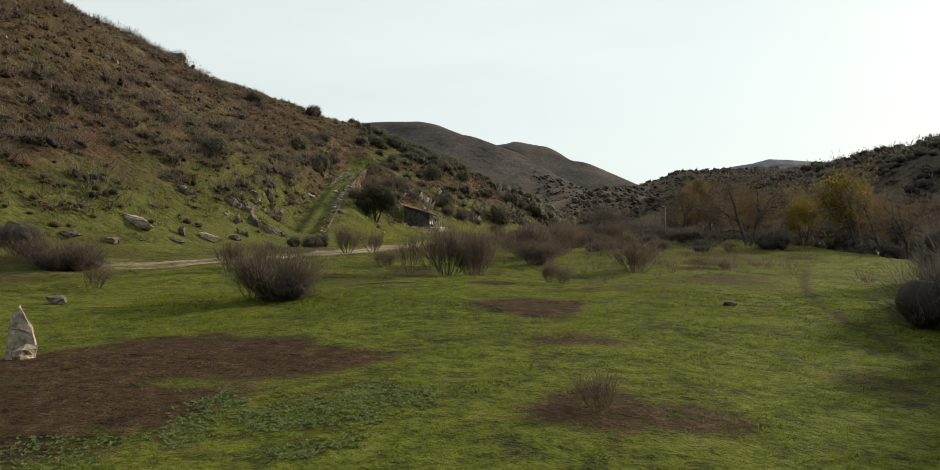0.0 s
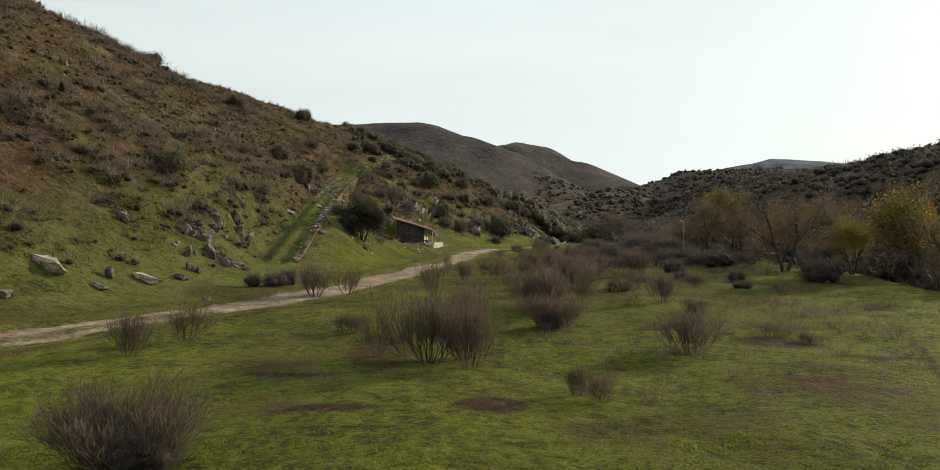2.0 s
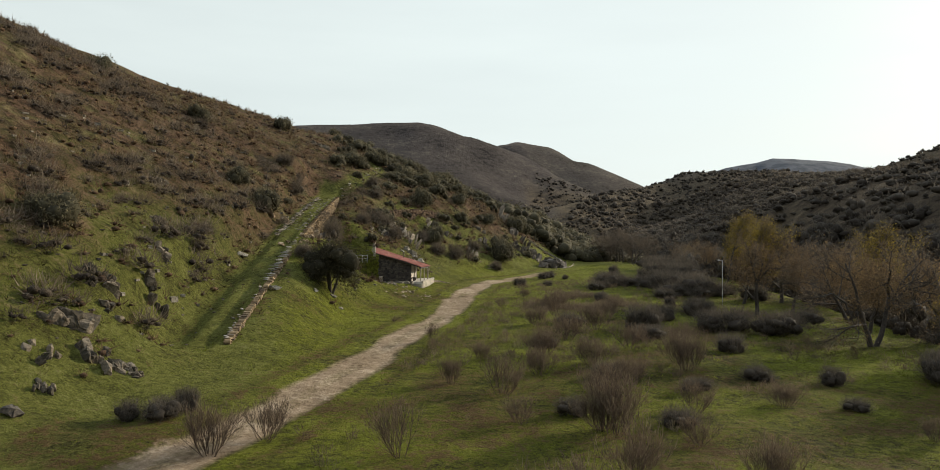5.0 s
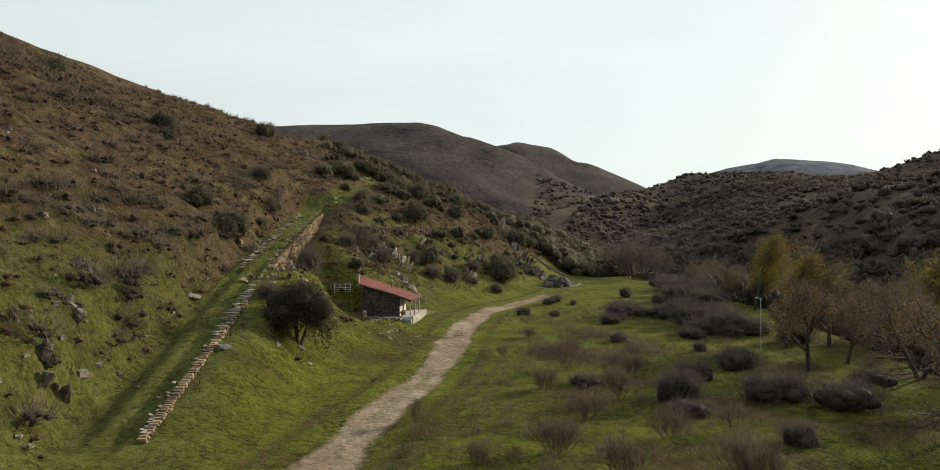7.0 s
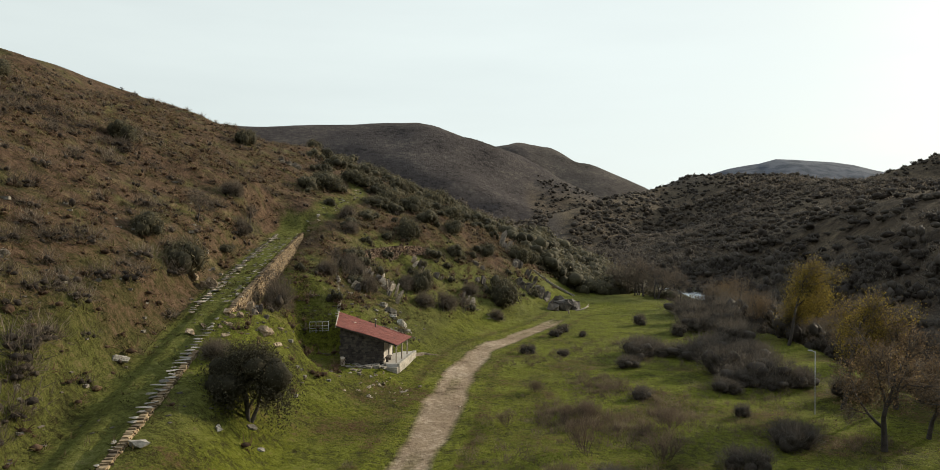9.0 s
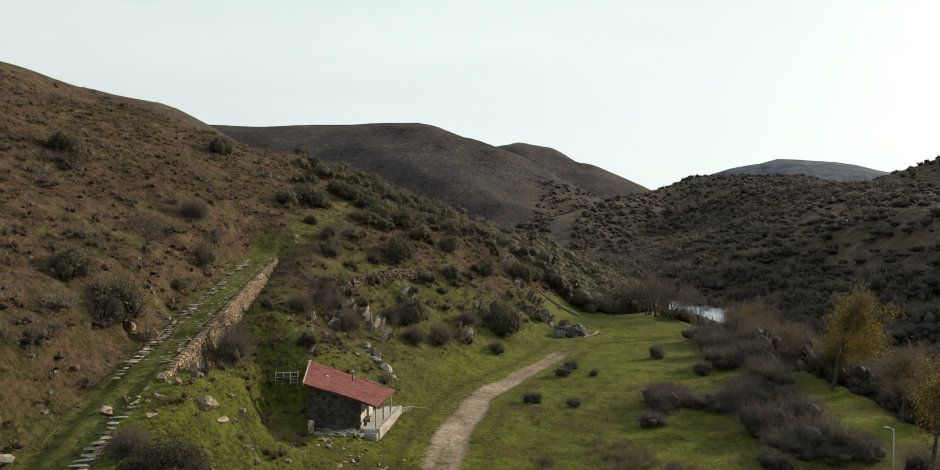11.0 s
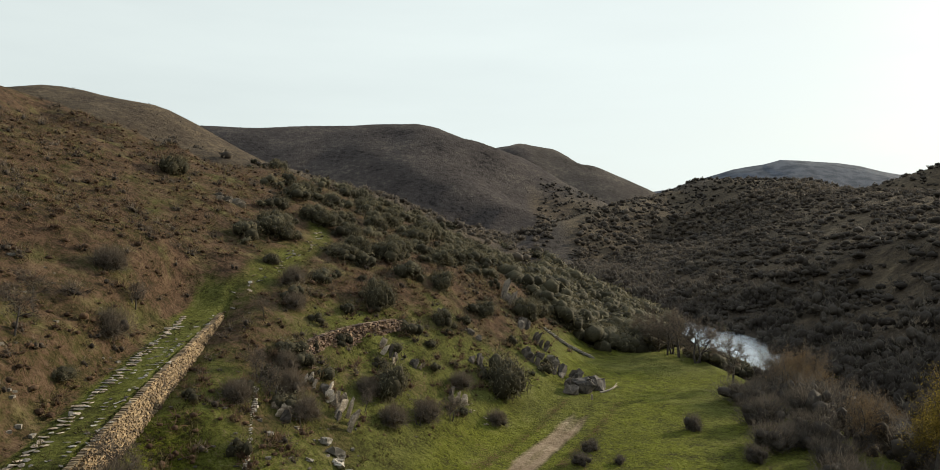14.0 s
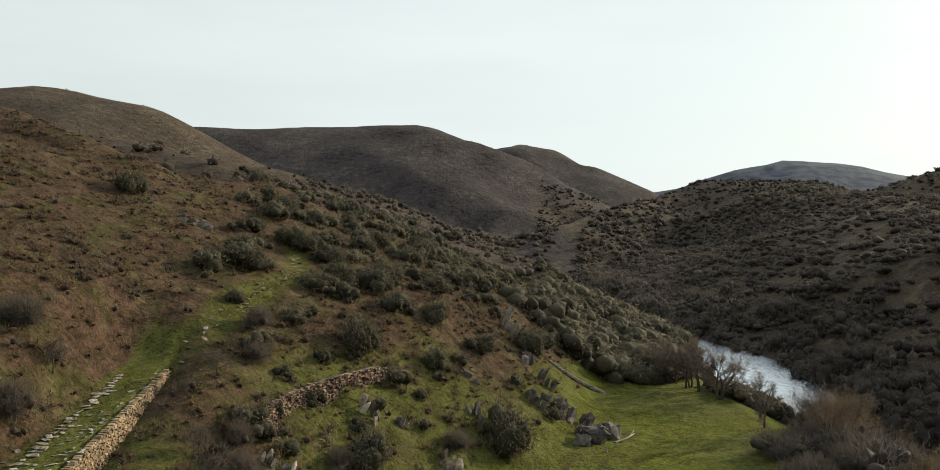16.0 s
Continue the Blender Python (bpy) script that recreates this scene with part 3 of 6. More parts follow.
def core(centres, radii, shape):
    """Dense cores: a jittered lobe at each centre."""
    v, f = shape
    n = len(centres)
    V = v[None] * rng.uniform(0.72, 1.12, (n, len(v), 1)) * radii[:, None, None] + centres[:, None, :]
    F = f[None] + (np.arange(n) * len(v))[:, None, None]
    return V, F.reshape(-1, 3)


def sprays(at, way, facing, length, width):
    """Pointed sprays: from `at` along `way`, turned towards `facing`."""
    way = unit(way)
    side = unit(np.cross(way, facing)) * (width / 2)[:, None]
    run = way * length[:, None]
    lift = unit(np.cross(side, way)) * (length * 0.12)[:, None]
    return np.stack([at, at + run * 0.45 + side + lift, at + run, at + run * 0.55 - side + lift], 1)


def twigs(at, way, facing, length, width):
    """Slender twigs that taper to a point: from `at` along `way`."""
    way = unit(way)
    side = unit(np.cross(way, facing)) * (width / 2)[:, None]
    return np.stack([at - side, at + side, at + way * length[:, None]], 1)


def ribbons(points, widths):
    """Thin stems through points (n, k, 3) with widths (n, k): quads (n * (k - 1), 4, 3)."""
    way = unit(points[:, -1] - points[:, 0])
    side = unit(np.cross(way, rng.normal(size=way.shape)))[:, None, :] * widths[..., None] / 2
    a, b = points - side, points + side
    return np.stack([a[:, :-1], b[:, :-1], b[:, 1:], a[:, 1:]], 2).reshape(-1, 4, 3)


def ball(n):
    return unit(rng.normal(size=(n, 3)))


def lumpy(n, lobes=7):
    """Points and outward ways over an uneven crown of unit size, base at z = 0, and the lobes that it is made of."""
    c = ball(lobes) * 0.55 * rng.uniform(0.6, 1.0, (lobes, 1))
    c[:, 2] = np.abs(c[:, 2]) * 0.9 + 0.15
    r = rng.uniform(0.3, 0.52, lobes) * (7.0 / max(lobes, 7)) ** 0.25
    k = rng.integers(0, lobes, n)
    o = ball(n)
    p = c[k] + o * (r[k] * rng.uniform(0.7, 1.15, n))[:, None]
    p[:, 2] = np.abs(p[:, 2])
    return p, o, c, r


def tube(points, radii, sides=6):
    """A bent tapering stem: corners and faces."""
    points = np.asarray(points, float)
    verts, faces = [], []
    for i, (p, r) in enumerate(zip(points, radii)):
        t = points[min(i + 1, len(points) - 1)] - points[max(i - 1, 0)]
        t = t / max(np.linalg.norm(t), 1e-6)
        u = np.cross(t, (0.31, 0.95, 0.05))
        u /= np.linalg.norm(u)
        v = np.cross(t, u)
        for s in range(sides):
            a = 2 * math.pi * s / sides
            verts.append(p + (u * math.cos(a) + v * math.sin(a)) * r)
        if i:
            b = (i - 1) * sides
            faces += [(b + s, b + (s + 1) % sides, b + sides + (s + 1) % sides, b + sides + s) for s in range(sides)]
    faces.append(tuple(range((len(points) - 1) * sides, len(points) * sides)))
    return verts, faces


def join_tubes(name, tubes, material, parent, label="", sides=6):
    verts, faces = [], []
    for pts, rad in tubes:
        v, f = tube(pts, rad, sides)
        faces += [tuple(i + len(verts) for i in q) for q in f]
        verts += v
    return raw(name, verts, faces, material, parent, label, flat=False)


def limbs(base, way, length, radius, depth, out, bend=0.25, spread=0.75, kids=(3, 4)):
    """Forking limbs: (points, radii, depth) into out."""
    n = 4
    pts, d = [np.array(base, float)], np.array(way, float)
    for i in range(n):
        d = unit(d + rng.normal(size=3) * bend * 0.5 + np.array([0, 0, 0.06]))
        pts.append(pts[-1] + d * length / n)
    radii = np.linspace(radius, radius * 0.55, n + 1)
    out.append((pts, radii, depth))
    if depth > 0:
        for _ in range(rng.integers(kids[0], kids[1] + 1)):
            s = rng.integers(2, n + 1)
            w = unit(d + rng.normal(size=3) * spread + np.array([0, 0, 0.12]))
            limbs(pts[s], w, length * rng.uniform(0.55, 0.8), radius * 0.5, depth - 1, out, bend, spread, kids)


# ---- kinds of plant, each built once at the origin, 1 m across or high, then copied ----
def build_broom(label, dense=1.0, lean=0.0, material=None):
    """A broom bush: stems that curve out of one foot and fork into fine upright twigs; 1 m high."""
    bush = thing("broom_bush", Matrix(), label, "bush", "brooms in the meadow")
    up = np.array([0.0, 0.0, 1.0])

    def grow(at, way, length, rise, wide):
        mid = at + unit(way) * (length * 0.5)[:, None]
        way = unit(unit(way) + up * rise + rng.normal(0, 0.12, way.shape))
        end = mid + way * (length * 0.5)[:, None]
        pts = np.stack([at, mid, end], 1)
        return pts, way, ribbons(pts, np.stack([np.full(len(at), wide), np.full(len(at), wide * 0.8), np.full(len(at), wide * 0.45)], 1))

    def fork(pts, way, kids, spread, rise, lengths, wide):
        k = np.repeat(np.arange(len(pts)), kids)
        s = rng.uniform(0.55, 2.0, len(k))[:, None]
        at = np.where(s < 1, pts[k, 0] + (pts[k, 1] - pts[k, 0]) * s, pts[k, 1] + (pts[k, 2] - pts[k, 1]) * (s - 1))
        return grow(at, way[k] + rng.normal(0, spread, (len(k), 3)) + up * 0.15, rng.uniform(*lengths, len(k)), rise, wide)

    n = int(14 * dense)
    a, tilt = rng.uniform(0, 6.283, n), rng.uniform(0.1, 0.95, n)
    way = np.stack([np.cos(a) * np.sin(tilt) + lean, np.sin(a) * np.sin(tilt), np.cos(tilt)], 1)
    foot = np.stack([np.cos(a), np.sin(a), 0 * a], 1) * rng.uniform(0.02, 0.13 * dense ** 0.5, (n, 1)) - up * 0.04
    p1, w1, q1 = grow(foot, way, rng.uniform(0.34, 0.6, n), 0.45, 0.018)
    p2, w2, q2 = fork(p1, w1, 5, 0.34, 0.3, (0.25, 0.45), 0.009)
    p3, w3, q3 = fork(p2, w2, 5, 0.34, 0.3, (0.16, 0.34), 0.006)
    stems = np.concatenate([q1, q2, q3])
    m = len(p3) * 3
    k, s = np.repeat(np.arange(len(p3)), 3), rng.uniform(0.3, 1.0, m)[:, None]
    tw = unit(w3[k] + rng.normal(0, 0.32, (m, 3)) + up * 0.4)
    q = sprays(p3[k, 0] + (p3[k, 2] - p3[k, 0]) * s, tw, rng.normal(size=(m, 3)), rng.uniform(0.08, 0.26, m), rng.uniform(0.0035, 0.0065, m))
    top, wide = np.quantile(q[..., 2], 0.985), np.quantile(np.hypot(q[..., 0], q[..., 1]), 0.97)
    fit = np.array([0.64 / wide, 0.64 / wide, 1.0 / top])
    quad_mesh("stem_fan", stems * fit, rng.uniform(0.05, 0.45, len(stems)), material or MAT_BROOM, bush)
    quad_mesh("brushwood", q * fit, np.clip(rng.normal(0.5, 0.25, m), 0, 1), material or MAT_BROOM, bush)
    return bush


def build_shrub(name, label, category, group, material, cards=900, size=0.10, upright=0.35, lobes=8, stem=True, thin=0.5, bristle=0.0, heart=0.66):
    """A rounded shrub of many small sprays over forking stems; 1 m half-width, about 1 m high."""
    bush = thing(name, Matrix(), label, category, group)
    p, o, c, r = lumpy(cards, lobes)
    way = unit(np.cross(o, rng.normal(size=o.shape)) * (1 - 0.6 * bristle) + o * (0.5 + 0.6 * bristle) + np.array([0, 0, upright]))
    p = p - o * (rng.uniform(0.0, 0.14, cards) * bristle)[:, None]
    q = (twigs if bristle else sprays)(p, way, o + rng.normal(0, 0.4, o.shape), rng.uniform(0.7, 1.6, cards) * size, rng.uniform(0.5, 1.0, cards) * size * thin)
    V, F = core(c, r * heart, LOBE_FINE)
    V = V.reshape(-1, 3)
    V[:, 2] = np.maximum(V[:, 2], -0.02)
    # shade painted into the tone: dark inner hull, sprays lighter towards the top
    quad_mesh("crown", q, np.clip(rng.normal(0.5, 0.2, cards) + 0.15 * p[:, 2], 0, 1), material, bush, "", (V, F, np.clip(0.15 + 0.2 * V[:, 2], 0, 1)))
    if stem:
        tubes = []
        for _ in range(7):
            w = unit(np.array([*rng.normal(0, 0.6, 2), 1.0]))
            tubes.append(([(0, 0, -0.06), w * 0.35, w * 0.35 + unit(w + rng.normal(0, 0.3, 3)) * 0.35], [0.03, 0.022, 0.01]))
        join_tubes("stem_fork", tubes, MAT_BARK, bush, sides=5)
    return bush


def build_tree(name, label, category, group, high, trunk, leaf=None, leaves=0, leaf_size=0.16, twig=1500, forks=1, depth=3, spread=0.75, leaf_part="foliage", lean=0.15):
    """A tree in metres: tapered trunk, forking limbs, fine twigs and, where it has them, leaves."""
    tree = thing(name, Matrix(), label, category, group)
    all_limbs = []
    for i in range(forks):
        a = 6.283 * i / forks + 0.6
        w = unit(np.array([math.cos(a) * lean * (forks > 1) * 2 + rng.normal(0, lean / 2), math.sin(a) * lean * (forks > 1) * 2 + rng.normal(0, lean / 2), 1.0]))
        limbs((0.12 * math.cos(a) * (forks > 1), 0.12 * math.sin(a) * (forks > 1), -0.15), w, high * 0.42, trunk, depth, all_limbs, 0.22, spread)
    top = max(p[-1][2] for p, r, d in all_limbs)
    k = (high - 0.4) / max(top, 0.5)
    all_limbs = [([q * k for q in p], r, d) for p, r, d in all_limbs]
    join_tubes("trunk", [(p, r) for p, r, d in all_limbs if d == depth], MAT_BARK, tree, sides=8)
    tagged(join_tubes("branchwork", [(p, r) for p, r, d in all_limbs if d < depth], MAT_BARK, tree, sides=4), kind="stuff")
    ends = np.array([q for p, r, d in all_limbs if d <= 1 for q in p[1:]])
    c = ends.mean(0)
    i = rng.integers(0, len(ends), twig)
    w = unit(unit(ends[i] - c) * 0.8 + rng.normal(0, 0.6, (twig, 3)) + np.array([0, 0, 0.3]))
    q = sprays(ends[i] + rng.normal(0, 0.05, (twig, 3)), w, rng.normal(size=(twig, 3)), rng.uniform(0.25, 0.8, twig) * high / 7, rng.uniform(0.010, 0.028, twig))
    quad_mesh("brushwood", q, rng.uniform(0.1, 0.9, twig), MAT_BARE, tree)
    if leaves:
        i = rng.integers(0, len(ends), leaves)
        at = ends[i] + rng.normal(0, 0.30 * high / 7, (leaves, 3))
        p = lumpy(leaves, 15)[0] * np.array([0.40, 0.40, 0.60]) * high + [c[0], c[1], 0.33 * high]
        at = np.where(rng.uniform(size=(leaves, 1)) < 0.72, p, at)
        keep = fbm(at[:, 0] * 1.3 + at[:, 2], at[:, 1] * 1.3 - at[:, 2], 1.4, 2, 12) > -0.25 - 0.25 * (at[:, 2] - c[2]) / (0.3 * high)
        at = at[keep]
        o = unit(at - c)
        q = sprays(at, rng.normal(size=at.shape) + [0, 0, -0.3], o + rng.normal(0, 0.8, at.shape), rng.uniform(0.7, 1.5, len(at)) * leaf_size, rng.uniform(0.5, 0.9, len(at)) * leaf_size)
        quad_mesh(leaf_part, q, np.clip(rng.normal(0.5, 0.22, len(at)), 0, 1), leaf, tree)
    return tree


def place(kinds, rows, sink=0.05, spread_=0.5):
    """Copies of the kinds at rows of (x, y, high, wide), seated on the ground and turned at random."""
    for i, (x, y, high, across) in enumerate(rows):
        src = kinds[i % len(kinds)]
        s = (across * spread_, across * spread_ * rng.uniform(0.85, 1.15), high)
        m = Matrix.LocRotScale((x, y, height(x, y) - sink), Euler((0, 0, rng.uniform(0, 6.28))), s)
        made = copy_thing(src, m)
        made.matrix_basis = m


def bury(kinds):
    """Takes the patterns themselves out of the scene once they have been copied."""
    for ob in kinds:
        for o in (*ob.children_recursive, ob):
            bpy.data.objects.remove(o)


# brooms: x, y, height, width
BROOMS_A = [(-7.2, 23.6, 1.7, 1.8), (-1.1, 34.0, 2.5, 2.9), (-2.9, 35.0, 2.1, 1.4), (-9.1, 53.0, 2.1, 2.2), (-7.5, 55.0, 1.8, 2.0), (3.9, 45.0, 2.5, 2.8), (6.4, 49.5, 2.4, 2.3), (8.2, 35.0, 1.7, 2.4),
            (3.7, 28.2, 0.8, 1.1), (3.2, 28.8, 0.9, 0.7), (1.7, 9.3, 0.55, 0.7), (-11.6, 34.5, 1.6, 1.7), (-10.5, 36.9, 1.5, 1.5), (11.0, 49.2, 1.8, 1.9), (-1.8, 52.8, 2.3, 2.4), (0.3, 32.6, 2.2, 1.8)]
BROOMS_B = [(-2.0, 78.5, 1.4, 1.1), (-0.2, 65.0, 1.6, 1.3), (2.5, 62.7, 2.1, 2.7), (0.3, 40.4, 2.1, 2.1), (3.4, 46.4, 1.8, 2.2), (3.9, 41.2, 1.6, 2.8), (6.9, 55.3, 2.6, 2.8), (6.9, 50.8, 1.1, 1.2),
            (14.1, 71.0, 2.0, 2.3), (10.7, 42.9, 1.2, 1.0), (20.0, 54.8, 1.2, 1.4), (5.5, 72.5, 2.0, 2.5), (8.1, 79.2, 2.0, 3.0), (13.7, 68.0, 2.4, 2.1), (8.8, 93.0, 2.5, 2.4), (11.1, 83.7, 2.3, 2.4), (10.2, 54.4, 1.2, 1.5)]
BROOMS_C = [(7.6, 62.0, 1.9, 2.4), (9.6, 64.5, 1.6, 2.0), (11.5, 59.6, 1.5, 2.0), (5.0, 67.5, 1.7, 1.9), (12.0, 75.5, 1.8, 2.4), (16.4, 60.8, 1.2, 1.7), (3.2, 57.3, 1.4, 1.8), (8.6, 70.0, 1.9, 2.6), (16.0, 77.0, 1.7, 2.2),
            (6.5, 86.5, 1.6, 2.0), (4.2, 99.0, 1.3, 1.8), (10.0, 101.0, 1.5, 2.3), (13.5, 92.0, 1.8, 2.6), (-4.8, 40.0, 0.9, 1.4), (-14.5, 27.5, 1.0, 1.3), (7.0, 109.0, 1.1, 1.7), (15.5, 98.0, 1.5, 2.0), (1.6, 71.5, 1.1, 1.4), (12.4, 38.2, 0.7, 1.7), (13.4, 37.2, 0.5, 0.9)]
brooms = [build_broom("leafless brown broom bush with upright thin twigs in grass", 1.2), build_broom("leafless brown broom bush with upright thin twigs in grass", 1.7),
          build_broom("leafless brown broom bush with upright thin twigs in grass", 0.8, 0.12), build_broom("leafless brown broom bush with upright thin twigs in grass", 1.4)]
place(brooms, BROOMS_A, 0.05, 0.95)
place(brooms, BROOMS_B, 0.05, 1.0)
place(brooms, BROOMS_C, 0.05, 1.0)
thick = [build_broom("dense dark broom bush with upright twigs in grass", 3.0) for _ in range(2)]
place(thick, [(-6.2, 23.4, 1.65, 3.0), (-19.6, 34.8, 1.5, 4.2), (-21.6, 35.5, 1.4, 2.6), (0.1, 34.8, 2.0, 2.4), (4.0, 46.0, 1.9, 2.4), (6.6, 56.2, 2.2, 2.6)], 0.05, 0.78)
bury(brooms + thick)

# dark rounded shrubs
# rows five to eight stand out of view, added to shade the near turf
NEAR = [(12.3, 17.7, 2.2, 4.8), (14.6, 20.4, 2.6, 4.6), (17.2, 23.0, 3.6, 5.6), (20.0, 29.0, 3.0, 6.0), (13.0, 14.4, 3.8, 5.0), (11.0, 10.9, 3.2, 4.4), (9.8, 7.6, 3.0, 4.0), (16.4, 18.0, 4.0, 5.0), (-6.1, 23.35, 1.25, 2.5), (-19.6, 34.9, 1.15, 4.2), (-24.0, 38.2, 1.5, 3.0)]
DARK_A = [(3.9, 41.3, 0.9, 2.2), (10.0, 57.0, 0.8, 2.6), (8.8, 66.0, 0.9, 3.0), (12.8, 63.5, 0.7, 2.4), (5.6, 58.8, 0.8, 2.4), (14.4, 80.0, 1.0, 3.2), (6.2, 76.0, 0.8, 2.4), (9.5, 88.0, 0.9, 2.8), (17.5, 66.5, 0.8, 3.0), (29.4, 68.5, 1.3, 4.0), (19.4, 59.9, 0.6, 2.0), (21.0, 65.5, 1.0, 2.4), (22.0, 84.5, 1.9, 5.6), (25.4, 82.4, 1.8, 5.0)]
DARK_C = [(14.7, 83.4, 2.2, 3.9), (27.6, 65.1, 1.8, 4.8), (-12.8, 57.0, 0.9, 2.7), (-12.1, 58.3, 1.1, 1.7), (-14.0, 56.6, 0.9, 1.6), (26.5, 118.0, 2.4, 6.0), (22.6, 94.6, 1.8, 4.0), (22.3, 102.2, 1.0, 1.6), (29.5, 114.0, 2.4, 7.0), (20.5, 129.0, 2.0, 5.6), (28.9, 142.0, 1.6, 2.7), (26.4, 152.4, 1.6, 2.7), (14.2, 145.2, 1.1, 2.6), (12.6, 141.0, 1.0, 2.4)]
DARK_B = [(8.0, 128.6, 1.1, 2.4), (11.8, 127.2, 0.8, 1.9), (27.5, 127.0, 2.3, 6.5), (35.2, 155.0, 2.9, 7.0), (33.0, 133.5, 2.8, 6.6), (20.2, 126.0, 1.9, 4.5), (16.2, 141.6, 0.8, 1.7), (36.0, 164.0, 2.6, 7.5),
          (37.0, 148.0, 2.8, 6.5), (40.5, 158.0, 3.0, 6.0), (32.5, 146.0, 2.4, 5.5), (31.0, 122.0, 2.2, 5.0), (33.5, 108.0, 1.8, 4.0), (17.4, 120.5, 1.2, 3.0), (24.0, 110.5, 1.2, 3.2), (16.0, 108.0, 1.0, 2.4), (36.0, 141.0, 2.4, 5.0),
          (26.6, 113.4, 1.5, 5.0), (31.6, 112.6, 1.6, 5.0), (25.4, 126.4, 1.7, 5.4), (30.0, 130.8, 1.9, 5.6), (32.4, 127.6, 1.8, 5.0), (34.6, 147.0, 2.0, 5.4), (23.6, 96.6, 1.3, 3.8), (22.8, 128.4, 1.5, 4.4), (28.4, 111.4, 1.2, 3.6),
          (30.0, 88.0, 1.2, 3.6), (18.0, 90.0, 1.5, 3.6), (19.0, 75.0, 1.3, 3.0), (40.0, 168.0, 2.2, 4.5)]
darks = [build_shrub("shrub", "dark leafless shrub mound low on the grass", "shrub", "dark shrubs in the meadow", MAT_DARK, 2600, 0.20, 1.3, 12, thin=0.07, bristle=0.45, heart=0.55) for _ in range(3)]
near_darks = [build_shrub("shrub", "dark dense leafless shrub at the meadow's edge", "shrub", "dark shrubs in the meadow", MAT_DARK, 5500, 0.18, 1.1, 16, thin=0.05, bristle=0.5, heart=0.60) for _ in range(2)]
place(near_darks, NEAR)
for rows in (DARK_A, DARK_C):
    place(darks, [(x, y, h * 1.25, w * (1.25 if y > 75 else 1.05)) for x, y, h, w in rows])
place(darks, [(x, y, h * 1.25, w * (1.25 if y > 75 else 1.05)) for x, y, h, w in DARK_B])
bury(darks + near_darks)

# evergreen oaks and their like on the valley side
OAKS_A = [(-25.6, 71.0, 2.7, 4.2), (-23.6, 110.4, 3.9, 5.4), (-26.6, 110.0, 2.6, 4.0), (-24.2, 122.5, 1.0, 2.6), (-54.0, 131.0, 3.0, 5.0), (-38.0, 172.5, 3.6, 4.6), (-18.7, 177.8, 2.7, 4.9), (-8.1, 157.4, 4.2, 5.0), (-1.5, 173.9, 3.4, 4.5), (-14.2, 167.2, 2.6, 5.2),
          (-9.0, 173.5, 3.4, 6.2), (-2.3, 184.2, 3.1, 5.9), (-21.8, 164.0, 3.2, 5.7), (-35.0, 214.0, 3.4, 4.6), (-17.5, 205.0, 3.4, 4.0), (6.4, 158.8, 5.6, 8.0), (-4.8, 143.2, 3.9, 4.4)]
OAKS_B = [(-20.1, 177.7, 3.2, 5.0), (-7.3, 195.0, 3.3, 6.2), (10.4, 184.1, 4.2, 5.5), (-14.8, 178.0, 2.7, 4.8), (-12.7, 170.8, 3.2, 4.4), (-8.4, 180.1, 3.0, 6.0), (-5.2, 207.0, 4.0, 7.0), (3.1, 206.0, 3.1, 5.1),
          (12.5, 190.0, 3.8, 5.0), (-19.7, 155.2, 1.7, 2.3), (-23.4, 168.5, 2.8, 4.8), (-40.0, 133.0, 3.2, 4.6), (-12.4, 187.5, 3.0, 5.2), (-25.6, 196.0, 3.0, 4.6), (-1.0, 163.5, 2.6, 3.6), (-12.0, 199.0, 3.2, 5.4), (4.5, 176.0, 2.8, 4.0)]
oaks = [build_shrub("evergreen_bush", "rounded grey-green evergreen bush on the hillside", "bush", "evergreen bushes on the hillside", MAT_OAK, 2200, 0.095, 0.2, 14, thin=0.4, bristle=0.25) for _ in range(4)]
place(oaks, OAKS_A, 0.1, 0.6)
place(oaks, OAKS_B, 0.1, 0.6)
bury(oaks)

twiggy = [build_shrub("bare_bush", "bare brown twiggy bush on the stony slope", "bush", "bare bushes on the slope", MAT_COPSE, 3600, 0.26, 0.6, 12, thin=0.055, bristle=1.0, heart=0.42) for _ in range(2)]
place(twiggy, [(-15.4, 95.4, 1.7, 2.6), (-16.3, 113.6, 3.0, 3.6), (-18.3, 111.4, 1.4, 1.6), (-25.0, 130.5, 2.4, 3.2), (-28.0, 136.0, 2.4, 3.2), (-12.0, 133.4, 2.4, 2.8), (-14.6, 128.0, 2.0, 2.6),
               (-10.4, 131.8, 2.2, 2.6), (-4.4, 139.0, 2.2, 3.0), (-1.6, 143.4, 2.4, 3.2), (-7.0, 141.2, 2.0, 2.6), (-13.4, 137.2, 1.8, 2.4), (-15.2, 147.4, 2.0, 2.8), (-16.4, 152.0, 2.2, 3.0), (1.4, 153.0, 2.2, 3.0), (5.2, 150.8, 1.8, 2.6)], 0.1, 0.6)
bury(twiggy)

